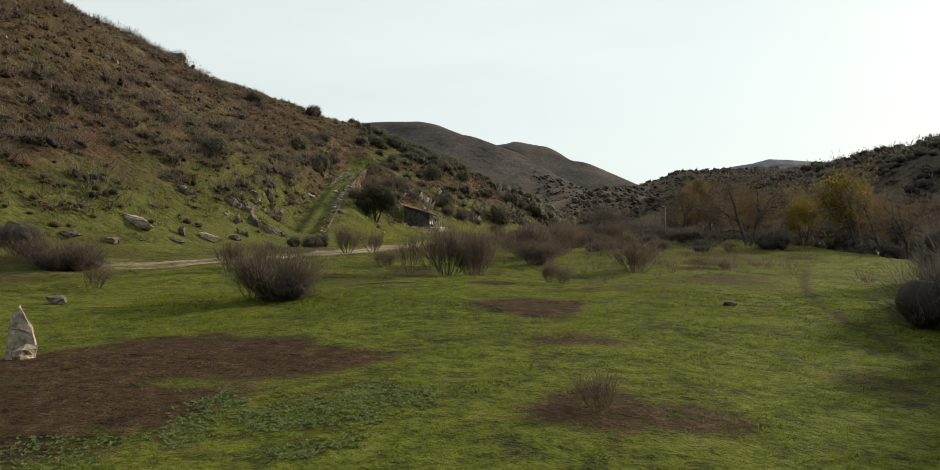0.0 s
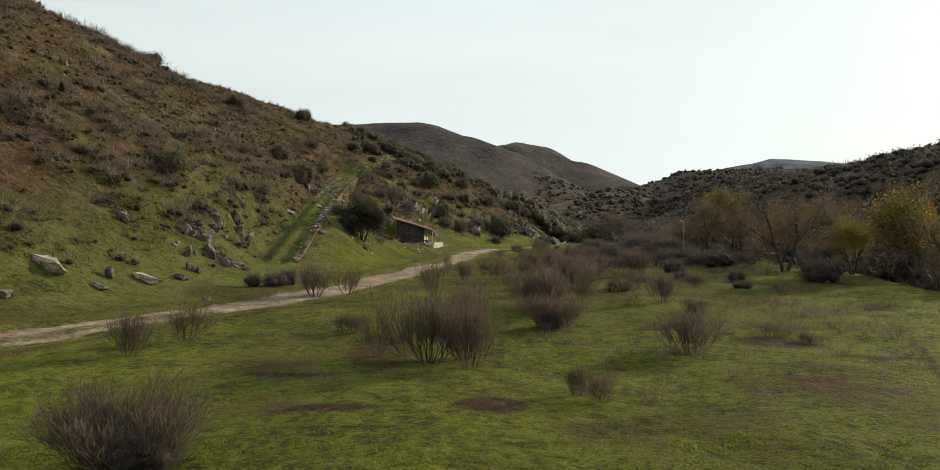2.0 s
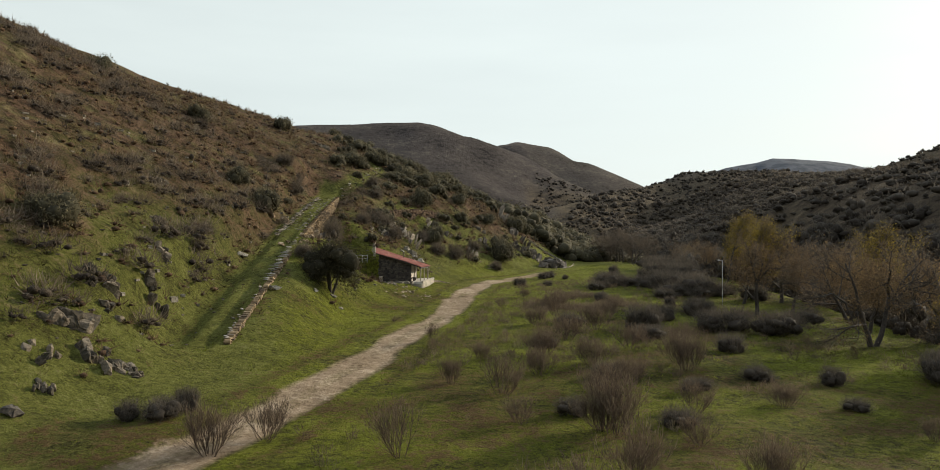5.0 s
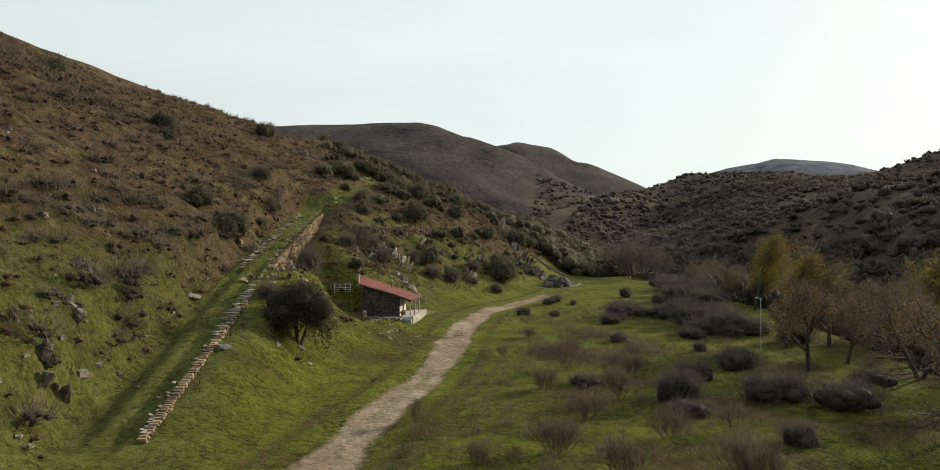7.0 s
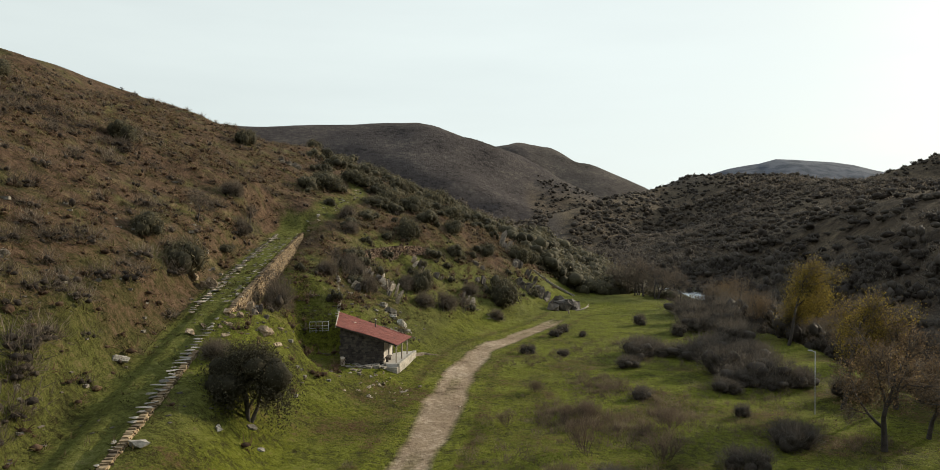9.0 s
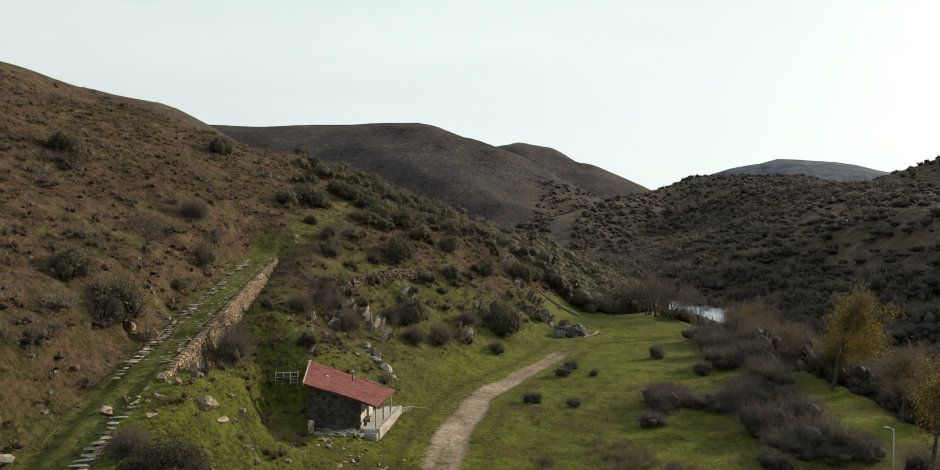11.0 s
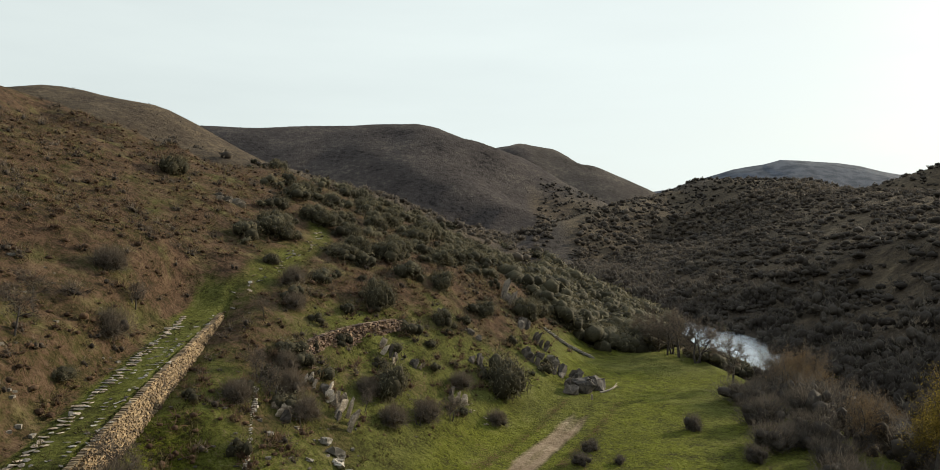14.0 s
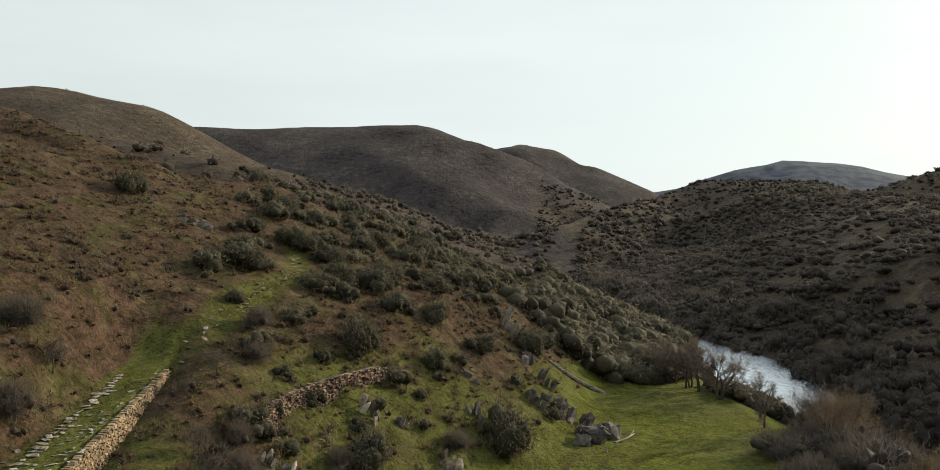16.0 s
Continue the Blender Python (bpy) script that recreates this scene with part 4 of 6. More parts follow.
# trees
def build_oak():
    oak = thing("holm_oak", pose(-12.1, 92.2, height(-12.1, 92.2), 0, 0, 0), "dark evergreen oak with a leaning trunk beside the hut", "tree")
    wood = []
    for a in (0.4, 2.6, 4.4):
        limbs((0.1 * math.cos(a), 0.1 * math.sin(a), -0.15), unit(np.array([math.cos(a) * 0.4, math.sin(a) * 0.4, 1.0])), 2.0, 0.14, 2, wood)
    join_tubes("trunk", [(p, r) for p, r, d in wood if d == 2], MAT_BARK, oak, sides=8)
    tagged(join_tubes("branchwork", [(p, r) for p, r, d in wood if d < 2], MAT_BARK, oak, sides=4), kind="stuff")
    n = 17000
    p, o, c, r = lumpy(n, 22)
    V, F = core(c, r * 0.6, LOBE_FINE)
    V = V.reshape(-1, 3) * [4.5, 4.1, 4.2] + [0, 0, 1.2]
    p = p * [4.5, 4.1, 4.3] + [0, 0, 1.1]
    droop = smooth(1.2, 2.8, np.hypot(p[:, 0], p[:, 1]))
    p[:, 2] -= droop * rng.uniform(0, 1.3, n) * (1 + 0.8 * (p[:, 0] > 0.5))
    way = np.cross(o, rng.normal(size=o.shape)) + o * 0.4
    q = sprays(p, way, o + rng.normal(0, 0.4, o.shape), rng.uniform(0.10, 0.22, n), rng.uniform(0.05, 0.10, n))
    # painted crown shade: darkest tone on the core, leaves paler with height
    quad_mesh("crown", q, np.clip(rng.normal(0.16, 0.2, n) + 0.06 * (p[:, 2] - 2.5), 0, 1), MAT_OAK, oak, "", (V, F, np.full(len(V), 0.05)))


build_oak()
gold = [build_tree("poplar", "riverside tree with thinning yellow-green autumn leaves", "tree", "riverside trees", 8.4, 0.16, MAT_GOLD, 12000, 0.125, 1500, f, 3, 0.7) for f in (1, 2)]
brown = [build_tree("riverside_tree", "bare brown riverside tree with fine twigs", "tree", "riverside trees", 7.6, 0.19, MAT_RUST, 4800, 0.125, 2000, f, 3, 0.8) for f in (1, 2)]
bare = [build_tree("bare_tree", "leafless tree with forked trunk on the meadow's edge", "tree", "bare trees by the river", 8.2, 0.18, None, 0, 0, 3600, f, 3, 0.85) for f in (2, 1)]
small = [build_tree("small_tree", "small bare twiggy tree on the stony slope", "tree", "small bare trees", 3.4, 0.07, MAT_DARK, 800, 0.10, 1200, f, 3, 0.9) for f in (1, 2)]


def plant(kind, rows):
    for i, (x, y, s) in enumerate(rows):
        src = kind[i % len(kind)]
        m = Matrix.LocRotScale((x, y, height(x, y)), Euler((0, 0, rng.uniform(0, 6.28))), (s, s, s))
        copy_thing(src, m).matrix_basis = m


plant(gold, [(31.2, 105.0, 1.15), (36.6, 67.5, 1.2), (39.8, 134.0, 1.3), (42.5, 139.0, 0.9), (48.0, 112.0, 1.45), (33.6, 72.0, 0.7)])
plant(brown, [(28.6, 94.6, 1.15), (30.2, 77.6, 1.1), (35.2, 104.5, 1.15), (36.0, 92.0, 0.95), (33.5, 84.0, 0.9), (46.0, 172.0, 1.15), (51.0, 177.0, 1.1), (44.0, 168.0, 0.95), (47.5, 176.0, 1.1), (38.0, 81.0, 1.1), (33.0, 97.0, 0.9),
              (41.0, 104.0, 1.1), (40.0, 122.0, 1.0), (36.0, 58.0, 0.9), (40.0, 72.0, 1.1), (40.5, 145.0, 0.8), (44.5, 152.0, 0.85), (44.5, 124.0, 1.1), (46.0, 143.0, 0.9), (49.5, 134.0, 1.1), (50.0, 158.0, 0.9), (37.0, 63.0, 1.0), (43.0, 92.0, 1.2)])
plant(bare, [(38.2, 189.5, 1.05), (38.9, 189.7, 0.9), (36.8, 194.2, 1.0), (35.6, 196.7, 1.0), (34.8, 200.4, 0.95), (38.8, 175.0, 0.9), (46.5, 177.0, 0.8), (33.5, 203.0, 0.95), (36.6, 197.5, 0.9)])
plant(small, [(-16.6, 114.2, 1.1), (-12.8, 131.0, 1.0), (-10.4, 130.4, 0.8), (-2.3, 142.0, 0.9), (-28.0, 125.5, 0.9), (-25.7, 135.8, 0.8), (-26.5, 121.3, 1.1), (-14.6, 133.4, 0.9), (-16.7, 142.2, 0.75), (0.6, 146.0, 0.8), (-6.8, 138.5, 0.7)])
bury(gold + brown + bare + small)


# ---- cover that nobody could count ----
def scatter(n, x0, x1, y0, y1, keep):
    x, y = rng.uniform(x0, x1, n), rng.uniform(y0, y1, n)
    k = rng.uniform(0, 1, n) < keep(x, y)
    return x[k], y[k]


def clumps(name, label, category, material, x, y, radius, tall, cards, size, upright, tone_=0.5, lobes=3, sink=0.0, thin=0.5, varied=0.18, cored=True, heart=0.66, bristle=0.7):
    """Many small plants in one mesh: uneven dense cores bristling with sprays, on the ground at x, y."""
    n = len(x)
    patterns = [lumpy(cards, lobes) for _ in range(14)]
    k = rng.integers(0, 14, n)
    turn = rng.uniform(0, 6.283, n)
    cs, sn = np.cos(turn)[:, None], np.sin(turn)[:, None]
    scale, origin = np.stack([radius, radius, tall], 1)[:, None, :], np.stack([x, y, seat(x, y) - sink], 1)[:, None, :]

    def spun(which):
        v = np.stack([q[which] for q in patterns])[k]
        return np.stack([v[..., 0] * cs - v[..., 1] * sn, v[..., 0] * sn + v[..., 1] * cs, v[..., 2]], -1)

    P, O, C = spun(0), spun(1).reshape(-1, 3), spun(2)
    rad = np.stack([q[3] for q in patterns])[k]
    own = rng.normal(tone_, varied, n)
    at = (P * scale + origin).reshape(-1, 3)
    m = len(at)
    sz = np.repeat(radius * size, cards) * rng.uniform(0.6, 1.5, m)
    way = np.cross(O, rng.normal(size=(m, 3))) * (1 - 0.6 * bristle) + O * (0.6 + 0.5 * bristle) + np.array([0, 0, upright])
    q = twigs(at, way, O + rng.normal(0, 0.4, (m, 3)), sz, sz * rng.uniform(0.6, 1.2, m) * thin)
    # sprays grow lighter with height, a painted stand-in for lit tops
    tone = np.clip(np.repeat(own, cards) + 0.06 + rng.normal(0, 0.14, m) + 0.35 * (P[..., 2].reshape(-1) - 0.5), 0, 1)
    V, F = core(C.reshape(-1, 3), rad.reshape(-1) * heart, LOBE)
    nv = V.shape[1]
    V = V.reshape(n, -1, 3)
    # cores toned darker than their sprays: inner shade painted into the tone
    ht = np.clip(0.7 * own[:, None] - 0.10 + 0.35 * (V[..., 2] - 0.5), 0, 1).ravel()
    V = (V * scale + origin).reshape(-1, 3)
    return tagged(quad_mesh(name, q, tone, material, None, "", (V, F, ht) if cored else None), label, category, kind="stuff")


def off_trail(x, y):
    return 1 - smooth(2.9, 1.7, np.abs(x - line(y, TRAIL))) * (y > 141) * (y < 189)


def slope_keep(x, y):
    d = line(y, FOOT) - x
    on_path = (x - ramp_x(y) > -3.6) * (x - ramp_x(y) < 1.0) * (y > 68) * (y < 150)
    lawn = 1 - 0.93 * (x - ramp_x(y) > 0.6) * smooth(112, 106, y)
    return lawn * smooth(1 - 3 * smooth(115, 95, y), 11 - 5 * smooth(115, 95, y), d + 5 * fbm(x, y, 9, 2, 81)) * (1 - on_path) * off_trail(x, y) * np.clip(0.62 + 0.7 * fbm(x, y, 6, 2, 83), 0.12, 1)


hx, hy = scatter(19000, -70, 20, 40, 212, slope_keep)
fx, fy = scatter(2600, -70, -24, 5, 40, slope_keep)
hx, hy = np.concatenate([hx, fx]), np.concatenate([hy, fy])
r = rng.uniform(0.35, 1.25, len(hx))
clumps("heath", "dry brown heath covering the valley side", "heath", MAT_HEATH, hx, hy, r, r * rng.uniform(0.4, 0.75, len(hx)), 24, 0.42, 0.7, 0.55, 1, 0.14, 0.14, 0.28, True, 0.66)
hx, hy = scatter(4200, -75, 20, 40, 225, lambda x, y: slope_keep(x, y) * smooth(5, 16, line(y, FOOT) - x))
r = rng.uniform(0.4, 1.0, len(hx))
clumps("scrub", "taller grey-brown scrub among the heath", "scrub", MAT_BARE, hx, hy, r, r * rng.uniform(0.8, 1.2, len(hx)), 50, 0.42, 0.8, 0.5, 2, 0.08, 0.16, heart=0.6)


hx, hy = scatter(34000, -60, 14, 42, 170, lambda x, y: smooth(-1, 6, line(y, FOOT) - x) * (0.7 + 0.3 * smooth(40, 22, line(y, FOOT) - x)) * np.clip(0.55 + 0.9 * fbm(x, y, 3.5, 3, 103), 0, 1) * (1 - 0.7 * (np.abs(x - ramp_x(y) + 1.4) < 1.6)) * (np.maximum(np.abs(x + 7.7) - 5.6, np.abs(y - 115.0) - 4.8) > 0))
r = rng.uniform(0.16, 0.5, len(hx))
clumps("tussocks", "withered olive grass tussocks over the slope", "grass", MAT_HAY, hx, hy, r, r * rng.uniform(0.5, 1.0, len(hx)), 14, 0.6, 0.8, 0.42, 1, 0.07, 0.16, 0.28, False)


hx, hy = scatter(900, -60, -12, 42, 130, lambda x, y: smooth(2, 6, line(y, FOOT) - x) * ((x - ramp_x(y) < -4.5) | (y < 66)) * np.clip(0.55 + 1.3 * fbm(x, y, 8, 3, 105), 0, 1))
r = rng.uniform(0.8, 2.3, len(hx))
clumps("slope_brush", "dry brown brush in patches on the grassy slope", "brush", MAT_BARE, hx, hy, r, r * rng.uniform(0.5, 0.85, len(hx)), 240, 0.30, 1.0, 0.5, 7, 0.12, 0.075, 0.16, True, 0.34)


def foot_keep(x, y):
    d = line(y, FOOT) - x
    clear = np.maximum(np.abs(x + 7.7) - 5.2, np.abs(y - 115.6) - 4.5)
    return smooth(0.5, 4, d) * smooth(30, 20, d) * (x > ramp_x(y) + 1.5) * smooth(0, 2, clear) * np.clip(0.3 + 1.2 * fbm(x, y, 7, 2, 101), 0, 1)


hx, hy = scatter(1900, -22, 22, 96, 200, foot_keep)
r = rng.uniform(0.3, 1.0, len(hx))
clumps("undergrowth", "brown and green undergrowth on the stony slope", "undergrowth", MAT_HEATH, hx, hy, r, r * rng.uniform(0.7, 1.2, len(hx)), 70, 0.42, 0.9, 0.5, 2, 0.08, 0.16, 0.25)
hx, hy = scatter(300, -18, 22, 122, 200, lambda x, y: foot_keep(x, y) * smooth(120, 128, y))
r = rng.uniform(0.8, 1.9, len(hx))
clumps("bushes", "grey-green bushes among rocks on the spur", "bushes", MAT_OAK, hx, hy, r, r * rng.uniform(0.9, 1.3, len(hx)), 250, 0.15, 0.0, 0.5, 6, 0.1, 0.4, heart=0.68, bristle=0.1)


hx, hy = scatter(5200, -6, 30, 26, 140, lambda x, y: (np.abs(x - line(y, TRACK)) > 3) * (line(y, FOOT) - x < -4) * np.clip(fbm(x, y, 9, 3, 71) * 1.7 + 0.2, 0, 1) * smooth(26, 45, y))
for cx, cy, wide, deep, n in ((9.2, 101.5, 3.6, 5.0, 260), (12.6, 97.6, 2.6, 3.4, 140), (13.2, 112.0, 3.0, 4.4, 200), (17.0, 103.0, 2.4, 3.4, 110)):
    hx, hy = np.concatenate([hx, rng.normal(cx, wide / 2, n)]), np.concatenate([hy, rng.normal(cy, deep / 2, n)])
r = rng.uniform(0.25, 0.7, len(hx))
clumps("dry_growth", "dry brown growth in patches over the meadow", "undergrowth", MAT_BROOM, hx, hy, r, r * rng.uniform(0.5, 1.1, len(hx)), 46, 0.5, 1.6, 0.45, 3, 0.04, 0.07, 0.2, False)


def spur_keep(x, y):
    d = line(y, FOOT) - x
    return off_trail(x, y) * smooth(10, 24, d) * smooth(66, 44, d) * smooth(-5, 3, x + 25 + 0.12 * (y - 180)) * np.clip(0.45 + 0.9 * fbm(x, y, 14, 2, 85), 0, 1)


hx, hy = scatter(1500, -50, 38, 146, 262, spur_keep)
fx, fy = scatter(500, -70, 30, 255, 325, lambda x, y: np.clip(0.3 + 1.0 * fbm(x, y, 16, 2, 86), 0, 1))
hx, hy = np.concatenate([hx, fx]), np.concatenate([hy, fy])
r = rng.uniform(1.3, 3.1, len(hx))
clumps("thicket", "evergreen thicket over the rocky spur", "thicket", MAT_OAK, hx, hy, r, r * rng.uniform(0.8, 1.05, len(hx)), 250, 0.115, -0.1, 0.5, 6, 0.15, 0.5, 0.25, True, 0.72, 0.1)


# the near bank along the meadow, then the wooded banks upstream
EDGE = [(0, 11), (20, 15), (35, 25), (50, 31), (65, 32.5), (80, 34.5), (100, 37.5), (125, 41), (140, 40), (150, 37), (165, 38), (174, 42), (185, 46)]
hx, hy = scatter(2200, 8, 56, 28, 186, lambda x, y: smooth(0.0, 3.0, x - line(y, EDGE)) * smooth(0.5, 2, line(y, RIVER) - x - river_width(y)))
tall = rng.uniform(2.2, 5.2, len(hx)) * (0.5 + 0.45 * smooth(0, 4, hx - line(hy, EDGE))) * (1 + 0.4 * smooth(115, 150, hy))
fx, fy = scatter(95, 47, 57.5, 160, 192, lambda x, y: smooth(0.3, 1, line(y, RIVER) - x - river_width(y)))
hx, hy, tall = np.concatenate([hx, fx]), np.concatenate([hy, fy]), np.concatenate([tall, rng.uniform(4.5, 7.0, len(fx))])
tall = np.where((hx > 49) & (hy > 168), np.minimum(tall, 0.16 * np.maximum(194 - hy, 1) + 0.3), tall)
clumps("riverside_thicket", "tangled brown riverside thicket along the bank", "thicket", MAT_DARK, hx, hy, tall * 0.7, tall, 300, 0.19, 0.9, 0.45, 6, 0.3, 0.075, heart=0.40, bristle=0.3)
hx, hy = scatter(1250, 10, 60, 200, 420, lambda x, y: (x < line(y, [(200, 37), (225, 42), (238, 48), (262, 53), (330, 54), (450, 60)])) * (line(y, FOOT) - x < 16) * smooth(0.5, 2, line(y, RIVER) - x - river_width(y)) * smooth(199, 206, y + (42 - x) * 0.4))
fy = rng.uniform(228, 300, 170)
fx = line(fy, RIVER) - river_width(fy) - rng.uniform(0.6, 6.0, 170)
bx, by = rng.uniform(43.5, 48.8, 16), rng.uniform(203, 215, 16)
hx, hy = np.concatenate([hx, fx, bx]), np.concatenate([hy, fy, by])
tall = rng.uniform(3.2, 6.5, len(hx))
tall[-16:] *= 0.85
tall = np.where((hx > line(hy, RIVER) - 15) & (hy > 203) & (hy < 258), tall * 0.5, tall)
bx, by = np.concatenate([rng.uniform(42.0, 49.0, 26), rng.uniform(40.2, 43.4, 9)]), np.concatenate([rng.uniform(187, 202, 26), rng.uniform(189, 198, 9)])
hx, hy, tall = np.concatenate([hx, bx]), np.concatenate([hy, by]), np.concatenate([tall, rng.uniform(3.4, 4.3, 35)])
clumps("riverside_wood", "bare and yellowing woodland along the river", "woodland", MAT_OAK, hx, hy, tall * 0.95, tall * 0.85, 110, 0.135, -0.1, 0.55, 7, 0.3, 0.4, heart=0.68, bristle=0.1)


def right_keep(x, y):
    return smooth(0.5, 2, x - line(y, RIVER) - river_width(y)) * smooth(420, 320, x - line(y, RIVER))


hx, hy = scatter(1500, 40, 120, 0, 420, lambda x, y: right_keep(x, y) * smooth(45, 10, x - line(y, RIVER)))
tall = rng.uniform(3.5, 7.5, len(hx))
clumps("far_bank_wood", "bare dark woodland on the far bank", "woodland", MAT_DARK, hx, hy, tall * 0.75, tall, 300, 0.15, 0.7, 0.5, 7, 0.3, 0.12, heart=0.42, bristle=0.35)
hx, hy = scatter(12500, 45, 400, 10, 560, lambda x, y: right_keep(x, y) * (x < line(y, [(0, 275), (120, 200), (230, 172), (300, 195), (400, 225), (560, 265)])) * (0.6 + 0.4 * smooth(150, 115, x)) * (0.6 + 0.4 * smooth(-0.3, 0.3, fbm(x, y, 40, 2, 87))))
tall = rng.uniform(1.3, 3.6, len(hx))
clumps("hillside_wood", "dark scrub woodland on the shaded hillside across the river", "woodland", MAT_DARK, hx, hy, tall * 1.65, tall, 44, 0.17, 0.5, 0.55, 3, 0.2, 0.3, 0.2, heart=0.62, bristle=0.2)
hx, hy = scatter(7000, -150, 330, 262, 690, lambda x, y: (np.abs(x - line(y, RIVER)) > 9) * (x < line(y, [(260, 60), (420, 120), (560, 265), (700, 300), (860, 340)])) * (0.55 + 0.45 * smooth(-0.25, 0.2, fbm(x, y, 50, 2, 88))) * smooth(-150, -60, x))
tall = rng.uniform(1.6, 4.0, len(hx)) * (1 + 0.5 * smooth(450, 700, hy))
clumps("valley_wood", "brown woodland in the narrow valley upstream", "woodland", MAT_COPSE, hx, hy, tall * 1.3, tall, 20, 0.18, 0.3, 0.5, 1, 0.2, 0.7, 0.22, heart=0.95, bristle=0.3)
hx, hy = scatter(5200, 20, 620, 560, 1010, lambda x, y: (np.abs(x - line(y, RIVER)) > 12) * (x > 0.12 * y - 30) * (x < 0.8 * y) * (0.5 + 0.5 * smooth(-0.2, 0.2, fbm(x, y, 50, 2, 90))))
tall = rng.uniform(2.0, 5.0, len(hx))
clumps("ridge_wood", "dark scrub woodland along the ridges upstream", "woodland", MAT_DARK, hx, hy, tall * 1.4, tall, 8, 0.25, 0.3, 0.5, 1, 0.2, 0.7, 0.2, heart=0.95, bristle=0.3)
hx, hy = scatter(4500, -420, 520, 300, 1150, lambda x, y: smooth(260, 330, y) * (np.abs(x) < 0.72 * y) * (np.abs(x - line(y, RIVER)) > 12) * (0.25 + 0.75 * smooth(-0.2, 0.3, fbm(x, y, 60, 3, 89))))
tall = rng.uniform(0.6, 1.6, len(hx))
clumps("distant_scrub", "low dark scrub dotted over the distant hills", "scrub", MAT_DARK, hx, hy, tall * 1.3, tall, 6, 0.3, 0.4, 0.55, 1, 0.1, 0.7, bristle=0.3)


def turf_keep(x, y):
    bare_ = np.zeros_like(x)
    for cx, cy, rx, ry, s in SOIL:
        bare_ = np.maximum(bare_, s * smooth(1.15, 0.8, np.hypot((x - cx) / rx, (y - cy) / ry)))
    return (np.abs(x - line(y, TRACK)) > 2.2) * (1 - 0.96 * bare_) * np.clip(0.85 + 0.45 * fbm(x, y, 2.4, 2, 91) + 0.4 * fbm(x, y, 0.45, 2, 92), 0, 1)


def build_grass():
    x1, y1 = scatter(62000, -11, 13, 5.5, 25, turf_keep)
    x2, y2 = scatter(34000, -26, 30, 25, 66, turf_keep)
    x3, y3 = scatter(52000, -22, 44, 66, 185, lambda a, b: turf_keep(a, b) * (line(b, FOOT) - a < 2) * (a < line(b, BANK) + 1))
    x, y = np.concatenate([x1, x2, x3]), np.concatenate([y1, y2, y3])
    big = np.concatenate([0.6 + 0.025 * y1, np.full(len(x2), 1.3), np.full(len(x3), 2.0)]) * np.clip(0.95 + 0.9 * fbm(x, y, 0.45, 2, 92), 0.6, 1.6)
    per = 3
    n = len(x) * per
    at = np.stack([np.repeat(x, per), np.repeat(y, per), np.repeat(seat(x, y), per)], 1) + rng.normal(0, 1, (n, 3)) * np.repeat(big, per)[:, None] * [0.055, 0.055, 0]
    at[:, 2] -= 0.012
    way = rng.normal(0, 0.8, (n, 3)) + [0, 0, 0.9]
    q = twigs(at, way, rng.normal(0, 1.0, (n, 3)) + [0.5, 0.3, 0.3], rng.uniform(0.03, 0.065, n) * np.repeat(big, per), rng.uniform(0.014, 0.030, n) * np.repeat(big, per))
    # taller tufts toned lighter, low ones darker: tuft shade put into the colour
    tone = np.clip(np.repeat(0.40 + 0.4 * fbm(x, y, 1.8, 3, 93) + 0.5 * fbm(x, y, 0.45, 2, 92), per) + rng.normal(0, 0.2, n), 0, 1)
    tagged(quad_mesh("grass", q, tone, MAT_GRASS), "short green winter grass over the meadow", "grass", kind="stuff")


build_grass()


# ---- stone ----
MAT_SCHIST = plain("schist", [(0.32, (0.029, 0.023, 0.017)), (0.5, (0.083, 0.066, 0.048)), (0.66, (0.180, 0.147, 0.106))], 0.7, 0.85, 0.04, spread=0.25)
MAT_PALE = plain("pale_rock", [(0.34, (0.102, 0.075, 0.047)), (0.48, (0.246, 0.193, 0.129)), (0.62, (0.425, 0.353, 0.265))], 0.5, 0.85, 0.04, spread=0.2)
MAT_WALLSTONE = plain("wall_stone", [(0.3, (0.06, 0.040, 0.021)), (0.5, (0.175, 0.120, 0.060)), (0.7, (0.31, 0.225, 0.122))], 0.8, 0.9, 0.03, spread=0.3, per="Island")
MAT_RUSTSTONE = plain("rusty_stone", [(0.3, (0.048, 0.027, 0.016)), (0.5, (0.126, 0.073, 0.042)), (0.7, (0.210, 0.140, 0.084))], 0.8, 0.9, 0.03, spread=0.5, per="Island")
MAT_HUTSTONE = plain("hut_stone", [(0.3, (0.018, 0.014, 0.011)), (0.5, (0.042, 0.033, 0.025)), (0.7, (0.085, 0.068, 0.050))], 0.8, 0.9, 0.03, spread=0.35, per="Island")
MAT_FLAG = plain("flagstone", [(0.32, (0.092, 0.080, 0.060)), (0.5, (0.210, 0.186, 0.144)), (0.68, (0.358, 0.322, 0.260))], 0.6, 0.85, 0.02, spread=0.35)
MAT_CEMENT = plain("cement", [(0.3, (0.28, 0.25, 0.21)), (0.5, (0.42, 0.385, 0.33)), (0.7, (0.52, 0.49, 0.43))], 1.2, 0.9, 0.01)
MAT_TILE = plain("clay_tile", [(0.3, (0.095, 0.028, 0.018)), (0.5, (0.20, 0.054, 0.034)), (0.68, (0.27, 0.095, 0.06))], 0.9, 0.85, 0.02, spread=0.10, per="Island")
MAT_METAL = plain("galvanised_metal", [(0.3, (0.25, 0.25, 0.25)), (0.6, (0.45, 0.45, 0.44))], 0.4, 0.55, 0.003, metal=0.6)
